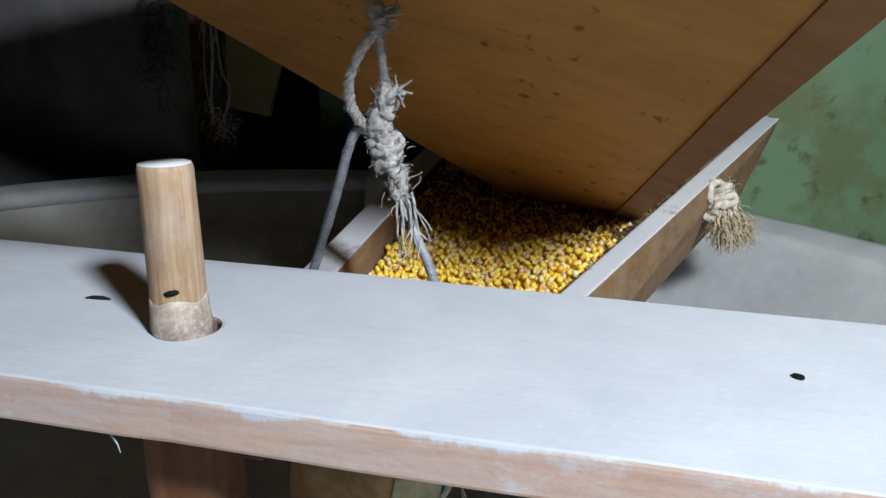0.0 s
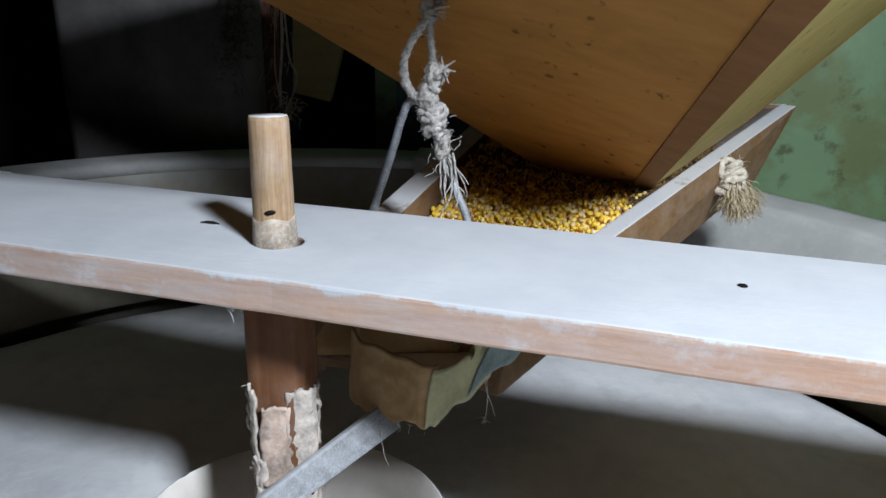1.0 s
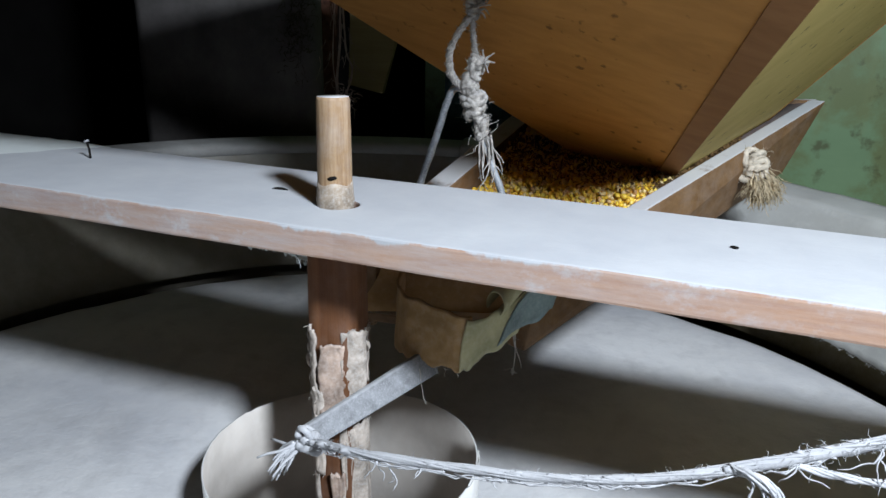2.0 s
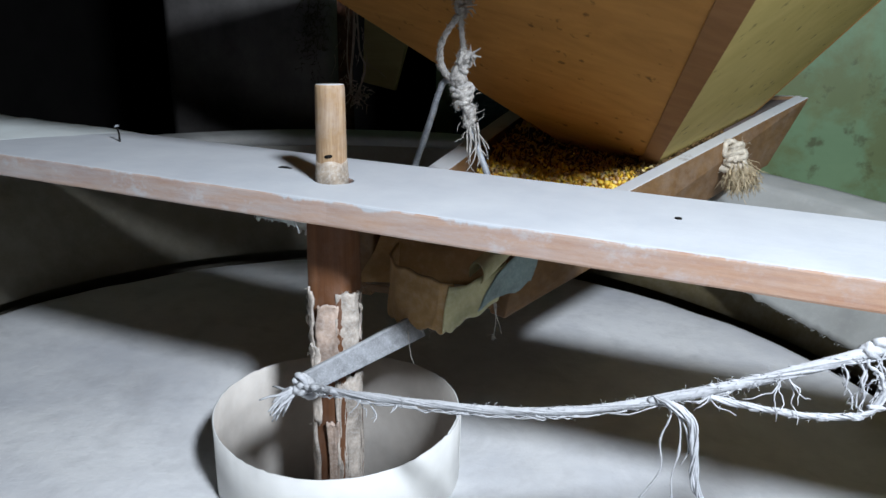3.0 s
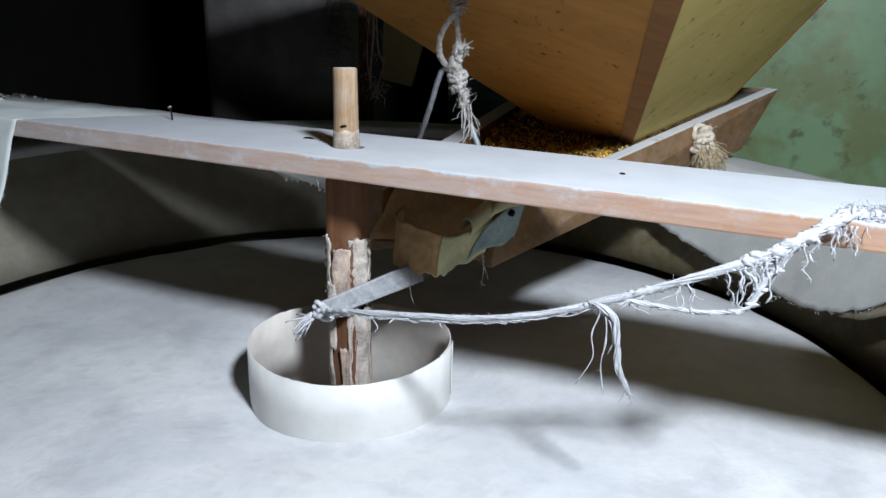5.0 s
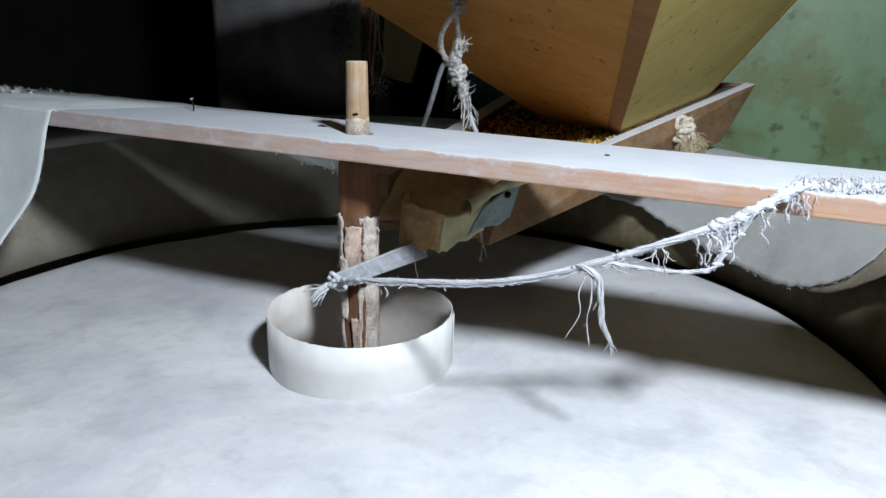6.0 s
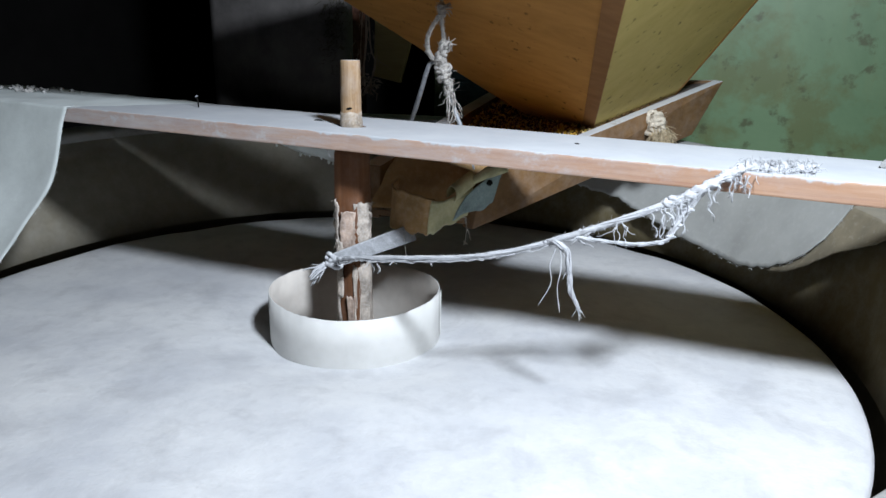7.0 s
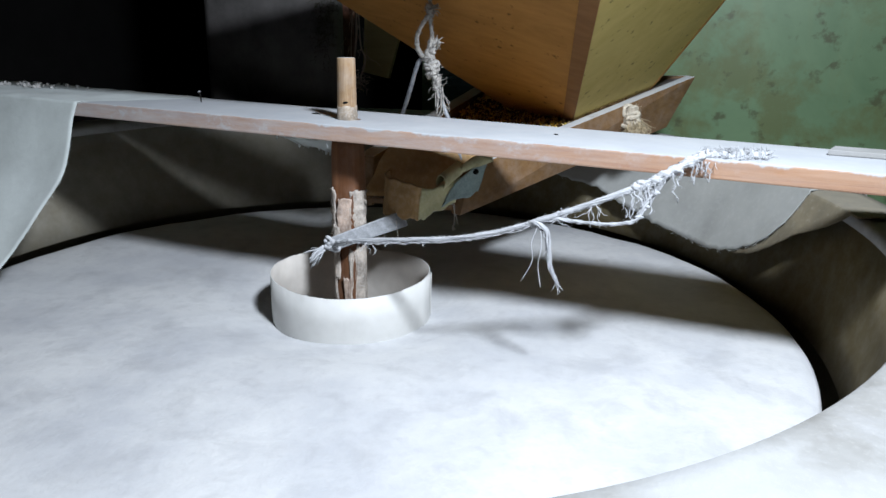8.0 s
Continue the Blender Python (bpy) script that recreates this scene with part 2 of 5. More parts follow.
def make_plank():
    """Reddish softwood with a coat of flour on top that spills over the front edge in an uneven line."""
    m, nt, bs = shader("plank_wood")
    v = coords(nt, (2.2, 30, 45))
    plain = coords(nt)
    g1 = noise_tex(nt, v, 1.0, 6, 0.6, 1.6)
    g2 = noise_tex(nt, v, 6.0, 3, 0.5, 0.2)
    wood = ramp(nt, calc(nt, "ADD", calc(nt, "MULTIPLY", g1, 0.75), calc(nt, "MULTIPLY", g2, 0.25)),
                [(0.3, (0.28, 0.115, 0.055)), (0.5, (0.40, 0.21, 0.11)), (0.72, (0.50, 0.29, 0.17))])
    # dark brown mixed into the underside paints the shade beneath the plank
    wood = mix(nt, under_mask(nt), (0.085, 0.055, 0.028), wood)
    sep = nt.nodes.new("ShaderNodeSeparateXYZ")
    nt.links.new(plain, sep.inputs[0])
    edge = noise_tex(nt, coords(nt, (1, 0.2, 0.2)), 16, 6, 0.7)
    level = calc(nt, "ADD", sep.outputs["Z"], calc(nt, "MULTIPLY", calc(nt, "SUBTRACT", edge, 0.52), 0.032))
    top = ramp(nt, calc(nt, "ADD", calc(nt, "MULTIPLY", level, 60.0), 0.5), grey(0.25, 0.5))
    thin = calc(nt, "MULTIPLY", ramp(nt, noise_tex(nt, coords(nt, (0.35, 2, 2)), 24, 9, 0.8), grey(0.24, 0.74)), 0.68)
    cake = ramp(nt, noise_tex(nt, coords(nt, (1, 2, 1.4)), 11, 6, 0.7), grey(0.47, 0.62))
    thin = calc(nt, "MAXIMUM", thin, calc(nt, "MULTIPLY", cake, 0.72))
    left = ramp(nt, calc(nt, "ADD", calc(nt, "MULTIPLY", sep.outputs["X"], -1.0), 0.1), grey(0.0, 0.9))
    thin = calc(nt, "MINIMUM", calc(nt, "ADD", thin, calc(nt, "MULTIPLY", left, 0.35)), 0.9)
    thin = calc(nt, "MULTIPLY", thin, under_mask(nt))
    bare = ramp(nt, calc(nt, "SUBTRACT", sep.outputs["X"], 0.20), grey(0.0, 0.40))
    thin = calc(nt, "MULTIPLY", thin, calc(nt, "SUBTRACT", 1.0, calc(nt, "MULTIPLY", bare, 0.60)))
    fac = calc(nt, "MAXIMUM", calc(nt, "MAXIMUM", top, thin), up_mask(nt, 0.75, 0.95))
    fl = ramp(nt, noise_tex(nt, plain, 9, 6, 0.65), [(0.3, (0.42, 0.435, 0.46)), (0.7, (0.50, 0.515, 0.53))])
    nt.links.new(mix(nt, fac, wood, fl), bs.inputs["Base Color"])
    bs.inputs["Roughness"].default_value = 0.9
    bs.inputs["Specular IOR Level"].default_value = 0.15
    bump(nt, bs, calc(nt, "ADD", g1, calc(nt, "MULTIPLY", noise_tex(nt, plain, 150, 4), 0.6)), 0.35, 0.0015)
    return m


M_PLANK = make_plank()


def mesh_of(name, bm, mat, smooth=True):
    me = bpy.data.meshes.new(name)
    bmesh.ops.recalc_face_normals(bm, faces=bm.faces)
    bm.to_mesh(me)
    bm.free()
    for p in me.polygons:
        p.use_smooth = smooth
    for mt in (mat if isinstance(mat, (list, tuple)) else (mat,)):
        me.materials.append(mt)
    return me


def part(name, bm, mat, parent=None, label="", smooth=False):
    ob = new(name, mesh_of(name, bm, mat, smooth))
    if parent is not None:
        ob.parent = parent
        ob.matrix_parent_inverse = parent.matrix_world.inverted()
    if label:
        ob["label"] = label
    return ob


def thing(name, at, label, category, group="", kind=""):
    e = new(name)
    e.empty_display_size = 0.05
    e.matrix_world = Matrix.Translation(at)
    return tagged(e, label, category, group, kind)


def single(name, bm, mat, label, category, group="", kind="", smooth=False):
    ob = new(name, mesh_of(name, bm, mat, smooth))
    return tagged(ob, label, category, group, kind)


def jit(p, s, seed=0.0, amp=1.0):
    return noise.noise_vector(Vector(p) * s + Vector((seed, seed * 1.7, -seed))) * amp


def box(bm, lo, hi, bevel=0.0, m=None):
    c = [(a + b) / 2 for a, b in zip(lo, hi)]
    d = [b - a for a, b in zip(lo, hi)]
    r = bmesh.ops.create_cube(bm, size=1, matrix=Matrix.Translation(c) @ Matrix.Diagonal((*d, 1)))
    vs = r["verts"]
    if bevel:
        es = list({e for v in vs for e in v.link_edges})
        g = bmesh.ops.bevel(bm, geom=es, offset=bevel, segments=2, affect="EDGES", profile=0.6)
        vs = list({v for f in g["faces"] for v in f.verts} | {v for v in vs if v.is_valid})
    if m is not None:
        bmesh.ops.transform(bm, matrix=m, verts=vs)
    return vs


def prism(bm, quad, off, bevel=0.003, cuts=0):
    """A board: a four-cornered face and the same face moved by off."""
    a = [bm.verts.new(p) for p in quad]
    b = [bm.verts.new(Vector(p) + Vector(off)) for p in quad]
    fs = [bm.faces.new(a), bm.faces.new(b[::-1])]
    for i in range(4):
        j = (i + 1) % 4
        fs.append(bm.faces.new((a[j], a[i], b[i], b[j])))
    es = list({e for f in fs for e in f.edges})
    if bevel:
        bmesh.ops.bevel(bm, geom=es, offset=bevel, segments=2, affect="EDGES", profile=0.6)


def tube(bm, pts, radius, sides=6, wobble=0.0, cap=True, twist=0.0, lobes=0, lobe=0.0):
    """A tube along points; radius: a number or a function of 0..1. lobes: the strands of a laid rope."""
    pts = [Vector(p) for p in pts]
    n = len(pts)
    rings = []
    up = Vector((0.13, 0.21, 0.97))
    travelled = 0.0
    for i, p in enumerate(pts):
        d = (pts[min(i + 1, n - 1)] - pts[max(i - 1, 0)])
        if d.length < 1e-9:
            d = Vector((0, 0, 1))
        d.normalize()
        if i:
            travelled += (p - pts[i - 1]).length
        x = d.cross(up)
        if x.length < 1e-3:
            x = d.cross(Vector((1, 0, 0)))
        x.normalize()
        y = d.cross(x)
        up = -y if (-y).dot(up) > 0 else y
        r = radius(i / max(1, n - 1)) if callable(radius) else radius
        ring = []
        for k in range(sides):
            a = 2 * math.pi * k / sides
            rr = r
            if lobes:
                rr = r * (1 - lobe + lobe * abs(math.cos((a + travelled * twist) * lobes / 2)))
            if wobble:
                rr *= 1 + wobble * random.uniform(-1, 1)
            ring.append(bm.verts.new(p + (x * math.cos(a) + y * math.sin(a)) * rr))
        rings.append(ring)
    for a, b in zip(rings, rings[1:]):
        for k in range(sides):
            j = (k + 1) % sides
            bm.faces.new((a[k], a[j], b[j], b[k]))
    if cap:
        bm.faces.new(rings[0][::-1])
        bm.faces.new(rings[-1])


def smooth_path(pts, per=6):
    """Catmull-Rom through the points."""
    P = [Vector(p) for p in pts]
    P = [P[0] * 2 - P[1]] + P + [P[-1] * 2 - P[-2]]
    out = []
    for i in range(1, len(P) - 2):
        for k in range(per):
            t = k / per
            a, b, c, d = P[i - 1:i + 3]
            out.append(0.5 * ((2 * b) + (c - a) * t + (2 * a - 5 * b + 4 * c - d) * t * t + (3 * b - a - 3 * c + d) * t ** 3))
    out.append(P[-2])
    return out


def fibre(bm, start, way, length, radius, curl=0.4, steps=7, sag=0.3, sides=3):
    p, d = Vector(start), Vector(way).normalized()
    pts = [p.copy()]
    for _ in range(steps):
        d = (d + Vector([random.gauss(0, curl) for _ in range(3)]) * 0.5 + Vector((0, 0, -sag * 0.3))).normalized()
        p = p + d * length / steps
        pts.append(p.copy())
    tube(bm, pts, lambda t: radius * (1 - 0.6 * t), sides)


def fuzz(bm, path, r, count, length, thick=0.0003, sag=0.1):
    """Short soft hairs that lie along a rope more than they stand off."""
    for _ in range(count):
        i = random.randrange(len(path) - 1)
        p = path[i].lerp(path[i + 1], random.random())
        w = Vector([random.gauss(0, 1) for _ in range(3)]).normalized()
        along = (path[i + 1] - path[i]).normalized() * random.choice((-1.2, 1.2))
        fibre(bm, p + w * r * 0.8, w + along, length * random.uniform(0.3, 1.3), thick, 0.9, 5, sag)


def laid(bm, path, count, r, off, turns, loose=0.3, seed=0):
    """Loosely twisted strands along a path; off: distance of the strands from its middle."""
    n = len(path)
    ln = sum((b - a).length for a, b in zip(path, path[1:]))
    for k in range(count):
        pts = []
        for i, p in enumerate(path):
            t = i / (n - 1)
            d = (path[min(i + 1, n - 1)] - path[max(i - 1, 0)]).normalized()
            x = d.cross(Vector((0.1, 1, 0.2))).normalized()
            y = d.cross(x)
            a = 2 * math.pi * (k / count + turns * t) + loose * 3 * noise.noise(Vector((t * ln * 12, k * 5.3, seed)))
            o = (off(t) if callable(off) else off) * (1 + loose * 1.6 * noise.noise(Vector((t * ln * 22, k * 9.1, seed + 4))))
            pts.append(p + (x * math.cos(a) + y * math.sin(a)) * o)
        tube(bm, pts, lambda t, k=k: r * (1 + 0.3 * noise.noise(Vector((t * ln * 60, k * 3.3, seed)))), 6, 0.14)


def clump(bm, c, size, seed, lumps=0.22):
    """A matted lump of fibre: uneven, with knobs."""
    g = bmesh.ops.create_icosphere(bm, subdivisions=3, radius=1.0)
    o = Vector((seed * 1.7, seed * 3.1, -seed))
    for v in g["verts"]:
        d = v.co.normalized()
        f = 0.85 + 0.35 * noise.noise(d * 1.6 + o) + lumps * abs(noise.noise(d * 4.2 + o)) + 0.5 * lumps * noise.noise(d * 9 + o)
        v.co = Vector(c) + Vector((d.x * size[0], d.y * size[1], d.z * size[2])) * f


def drip(bm, start, length, r, seed, lean=0.0):
    """A soft matted strand hanging from a cord, thick and thin by turns."""
    pts = []
    for i in range(14):
        t = i / 13
        pts.append(Vector(start) + Vector((lean * length * t + 0.12 * length * noise.noise(Vector((t * 3, seed, 0))), -0.006 * t, -length * t * 0.85)) + jit((t, seed, 1), 4, seed, 0.006 * t))
    tube(bm, pts, lambda t: 0.7 * r * (1.0 - 0.5 * t) * (1 + 0.9 * noise.noise(Vector((t * 6, seed * 2.3, 4)))), 8, 0.12)
    fuzz(bm, pts, r * 0.5, 34, 0.006, 0.00032, 0.5)


def grid_sheet(bm, nu, nv, at, thick, way=None):
    """A sheet with thickness over a grid of points at(i/nu, j/nv)."""
    top = [[Vector(at(i / nu, j / nv)) for j in range(nv + 1)] for i in range(nu + 1)]
    low = []
    for i in range(nu + 1):
        row = []
        for j in range(nv + 1):
            du = top[min(i + 1, nu)][j] - top[max(i - 1, 0)][j]
            dv = top[i][min(j + 1, nv)] - top[i][max(j - 1, 0)]
            n = du.cross(dv)
            n = n.normalized() if n.length > 1e-12 else Vector((0, 0, 1))
            row.append(top[i][j] - n * thick)
        low.append(row)
    A = [[bm.verts.new(p) for p in r] for r in top]
    B = [[bm.verts.new(p) for p in r] for r in low]
    for i in range(nu):
        for j in range(nv):
            bm.faces.new((A[i][j], A[i + 1][j], A[i + 1][j + 1], A[i][j + 1]))
            bm.faces.new((B[i][j], B[i][j + 1], B[i + 1][j + 1], B[i + 1][j]))
    for i in range(nu):
        bm.faces.new((A[i][0], B[i][0], B[i + 1][0], A[i + 1][0]))
        bm.faces.new((A[i + 1][nv], B[i + 1][nv], B[i][nv], A[i][nv]))
    for j in range(nv):
        bm.faces.new((A[0][j + 1], B[0][j + 1], B[0][j], A[0][j]))
        bm.faces.new((A[nu][j], B[nu][j], B[nu][j + 1], A[nu][j + 1]))


def lean(x, y):
    """How far the top of the vat, which stands out of level, is raised at a place."""
    return 0.038 * y - 0.0282 * x


def revolve(bm, profile, n=96, tilt=0.0, wob=0.0, off=0.0):
    """A closed profile of (r, z) turned about the z axis; tilt 1 lets it lean as the vat does, off shifts its foot."""
    rings = []
    for k in range(n):
        a = 2 * math.pi * k / n
        ring = []
        for r, z in profile:
            rr = r + wob * noise.noise(Vector((math.cos(a) * 2, math.sin(a) * 2, z * 4 + r)))
            p = Vector((rr * math.cos(a), rr * math.sin(a), z))
            p.x += off * max(0.0, min(1.0, (0.80 - z) / 0.12))
            p.z += tilt * lean(p.x, p.y) * max(0.0, (z - 0.3) / 0.572)
            ring.append(bm.verts.new(p))
        rings.append(ring)
    m = len(profile)
    for k in range(n):
        a, b = rings[k], rings[(k + 1) % n]
        for i in range(m):
            j = (i + 1) % m
            bm.faces.new((a[i], b[i], b[j], a[j]))


# ---------------------------------------------------------------- the room
bm = bmesh.new()
box(bm, (-2.6, -3.0, -0.1), (2.6, 3.0, 0.0))
single("floor", bm, M_FLOOR, "dusty grey concrete floor under the mill", "floor", kind="structure")
bm = bmesh.new()
box(bm, (-2.6, -3.0, 2.6), (2.6, 3.0, 2.7))
single("ceiling", bm, M_ROOMDARK, "near-black ceiling of the mill room", "ceiling", kind="structure")
bm = bmesh.new()
box(bm, (-0.28, 1.22, 0.0), (2.5, 1.34, 2.6))
single("wall_north", bm, M_GREEN, "stained mint-green painted wall behind the mill", "wall", kind="structure")
bm = bmesh.new()
box(bm, (-2.6, 2.9, 0.0), (2.6, 3.0, 2.6))
single("wall_back_room", bm, M_ROOMDARK, "back wall of the dark room, coloured near-black", "wall", kind="structure")
bm = bmesh.new()
box(bm, (-2.6, -3.0, 0.0), (-2.5, 2.9, 2.6))
single("wall_west", bm, M_ROOMDARK, "bare wall coloured near-black for its shadow", "wall", kind="structure")
bm = bmesh.new()
box(bm, (2.5, -3.0, 0.0), (2.6, 2.9, 2.6))
single("wall_east", bm, M_GREEN, "mint-green painted side wall", "wall", kind="structure")
bm = bmesh.new()
box(bm, (-2.5, -3.0, 0.0), (2.5, -2.9, 2.6))
single("wall_south", bm, M_PLASTER, "grey plaster wall", "wall", kind="structure")
bm = bmesh.new()
box(bm, (-0.925, 0.90, 0.0), (-0.455, 0.985, 2.6), 0.03)
single("pier", bm, M_PLASTER, "smoky grey plastered pier behind the vat", "pier", kind="structure", smooth=True)

# unseen beam, added so its shadow bounds the lit strip on the vat
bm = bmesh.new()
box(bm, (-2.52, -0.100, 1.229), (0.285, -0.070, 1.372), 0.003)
single("shade_beam", bm, M_TRAY, "added unseen beam above the plank that shades the vat wall", "beam", kind="structure")

# ---------------------------------------------------------------- vat and stone
STONE_Z = 0.640
vat = thing("vat", (0, 0, 0), "round floury wooden mill vat around the stones", "vat")
bm = bmesh.new()
revolve(bm, [(0.90, 0.0), (0.90, 0.612), (0.836, 0.630), (0.850, 0.69), (0.866, 0.76), (0.885, 0.858), (0.985, 0.858), (0.985, 0.45), (0.985, 0.0)], 128, 1.0, 0.004, 0.006)
part("wall", bm, M_VAT, vat, "curved wooden side, dark brown with flour dust and painted light", True)
bm = bmesh.new()
revolve(bm, [(0.8825, 0.850), (0.8828, 0.864), (0.887, 0.870), (0.905, 0.8722), (0.935, 0.873), (0.960, 0.8712), (0.982, 0.8665), (0.989, 0.860), (0.989, 0.850)], 160, 1.0, 0.004)
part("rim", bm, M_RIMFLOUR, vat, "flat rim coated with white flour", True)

bm = bmesh.new()
for k in range(34):
    a = radians(random.uniform(-34, -12))
    r = random.uniform(0.822, 0.850)
    c = Vector((r * math.cos(a) + 0.012, r * math.sin(a), 0.634 + 1.6 * max(0.0, r - 0.838) + lean(r * math.cos(a), r * math.sin(a)) * 0.58))
    clump(bm, c, [random.uniform(0.0015, 0.004)] * 3, 200.0 + k, 0.5)
tagged(part("flour_crumbs", bm, M_HEAP, vat, "crumbs of caked flour in the gap"), kind="stuff")

# stiff sacking hung inside the vat
SH_A = [20.3, 20.9, 22.4, 25.4, 29, 33, 38, 45, 50, 56, 61, 80, 96]
SH_Z = [0.858, 0.800, 0.762, 0.731, 0.709, 0.697, 0.696, 0.705, 0.714, 0.731, 0.755, 0.79, 0.80]


def liner_at(u, v):
    a = 20.2 + 75.8 * u ** 1.7
    ca, sa = math.cos(radians(a)), math.sin(radians(a))
    low = float(np.interp(a, SH_A, SH_Z)) + 0.006 * noise.noise(Vector((a * 0.9, 0, 2))) + 0.003 * noise.noise(Vector((a * 3.1, 0, 5)))
    top = 0.876 + lean(0.88 * ca, 0.88 * sa) + 0.003 * noise.noise(Vector((a * 0.3, 1, 0)))
    if v <= 0.75:
        w = v / 0.75
        z = low + (top - low) * w
        r = 0.785 + (0.874 - 0.785) * max(0.0, min(1.0, (z - 0.69) / (top - 0.69))) + 0.006 * noise.noise(Vector((a * 0.12, z * 7, 1))) * (1 - w)
    else:
        w = (v - 0.75) / 0.25
        r = 0.874 + 0.122 * w
        z = top + 0.004 * math.sin(w * 3.14) - 0.030 * max(0.0, w - 0.85) / 0.15
    return (r * ca, r * sa, z)


bm = bmesh.new()
grid_sheet(bm, 90, 24, liner_at, 0.003)
liner = thing("sacking_liner", (0.60, 0.55, 0.93), "pale grey floury sacking hung over the rim inside the vat", "sacking")
part("sheet", bm, M_LINER, liner, "", True)
bm = bmesh.new()
for _ in range(260):
    p = Vector(liner_at(random.random(), 0.0))
    fibre(bm, p, (random.gauss(0, .7), random.gauss(-0.1, .3), -0.5), random.uniform(0.001, 0.007), 0.0006, 0.9, 4)
tagged(part("frayed_edge", bm, M_LINER, liner), kind="stuff")
# brown under-sheet whose end shows beside the pale one
UN_A = [8.6, 10.4, 13.2, 18.4, 21.3, 24.7, 28, 34, 40]
UN_Z = [0.868, 0.853, 0.821, 0.784, 0.749, 0.719, 0.708, 0.716, 0.74]


def under_at(u, v):
    a = 8.6 + 31.4 * u
    ca, sa = math.cos(radians(a)), math.sin(radians(a))
    low = float(np.interp(a, UN_A, UN_Z)) + 0.004 * noise.noise(Vector((a * 0.9, 3, 2)))
    top = 0.8745 + lean(0.88 * ca, 0.88 * sa)
    low = min(low, top - 0.002)
    if v <= 0.75:
        w = v / 0.75
        z = low + (top - low) * w
        r = 0.790 + (0.877 - 0.790) * max(0.0, min(1.0, (z - 0.69) / (top - 0.69)))
    else:
        w = (v - 0.75) / 0.25
        r = 0.877 + 0.085 * w
        z = top + 0.0025 * math.sin(w * 3.14)
    return (r * ca, r * sa, z)


bm = bmesh.new()
grid_sheet(bm, 50, 18, under_at, 0.0015)
part("under_sheet", bm, M_UNDER, liner, "brown dusty inner layer of sacking", True)

stone = thing("millstone", (0, 0, 0.36), "round runner millstone covered with white flour", "millstone")
N = 140


def ring_of(bm, r, z, top=False):
    row = []
    for k in range(N):
        a = 2 * math.pi * k / N
        p = Vector((r * math.cos(a), r * math.sin(a), z))
        if top:
            p.z += noise.noise(p * 5) * 0.004 + noise.noise(p * 17) * 0.0018 + noise.noise(p * 43) * 0.0006 - 0.020 * math.exp(-((r - 0.15) / 0.09) ** 2) - max(0.0, (r - 0.795) / 0.015) ** 2 * 0.010
        row.append(bm.verts.new(p))
    return row


def skin(bm, seq):
    for a, b in zip(seq, seq[1:] + seq[:1]):
        for k in range(N):
            j = (k + 1) % N
            bm.faces.new((a[k], b[k], b[j], a[j]))


bm = bmesh.new()
skin(bm, [ring_of(bm, 0.1525, 0.36), ring_of(bm, 0.1525, STONE_Z - 0.040), ring_of(bm, 0.808, STONE_Z - 0.040), ring_of(bm, 0.808, 0.36)])
part("stone_body", bm, M_STONE, stone, "", True)
bm = bmesh.new()
radii = [0.1497, 0.1505, 0.152, 0.16, 0.2, 0.24, 0.28, 0.32, 0.36, 0.40, 0.44, 0.48, 0.52, 0.56, 0.6, 0.64, 0.68, 0.72, 0.755, 0.788, 0.805, 0.811]
skin(bm, [ring_of(bm, 0.1497, STONE_Z - 0.0398)] + [ring_of(bm, r, STONE_Z, True) for r in radii] + [ring_of(bm, 0.811, STONE_Z - 0.0398)])
part("flour_layer", bm, M_FLOUR, stone, "uneven coat of white flour", True)
bm = bmesh.new()
revolve(bm, [(0.02, 0.0), (0.02, 0.355), (0.86, 0.355), (0.86, 0.0)], 96)
single("bed_stone", bm, M_STONE, "lower millstone hidden inside the vat", "millstone", smooth=False)

# sheet hoop round the eye of the stone
hoop = thing("eye_hoop", (0, 0, STONE_Z), "off-white sheet hoop standing round the eye of the stone", "hoop")
bm = bmesh.new()
n = 120
HR, HT = 0.150, 0.0016
prev = None
for k in range(n + 7):
    a = -0.12 + 2 * math.pi * k / n
    over = 0.0022 if k > n - 1 else 0.0
    r = HR + over + 0.0008 * math.cos(2 * a + 0.6)
    zt = 0.707 + 0.003 * math.sin(a * 2 + 1) + 0.0008 * random.uniform(-1, 1)
    col = [bm.verts.new((rr * math.cos(a), rr * math.sin(a), z)) for rr, z in ((r, 0.37), (r, 0.66), (r, zt), (r - HT, zt), (r - HT, 0.66), (r - HT, 0.37))]
    if prev:
        for i in range(6):
            j = (i + 1) % 6
            bm.faces.new((prev[i], col[i], col[j], prev[j])).material_index = 1 if i in (3, 4) else 0
    else:
        bm.faces.new(col[::-1])
    prev = col
bm.faces.new(prev)
band = part("band", bm, (M_METAL, M_INNER), hoop, "thin off-white metal band", True)
bm = bmesh.new()
grid_sheet(bm, 6, 6, lambda u, v: Vector(((0.1532 + 0.0006 * u) * math.cos(0.28 + 0.10 * u), (0.1532 + 0.0006 * u) * math.sin(0.28 + 0.10 * u), 0.614 + 0.088 * v)), 0.0015)
part("seam_strip", bm, M_METAL, band, "overlapping end of the band", True)

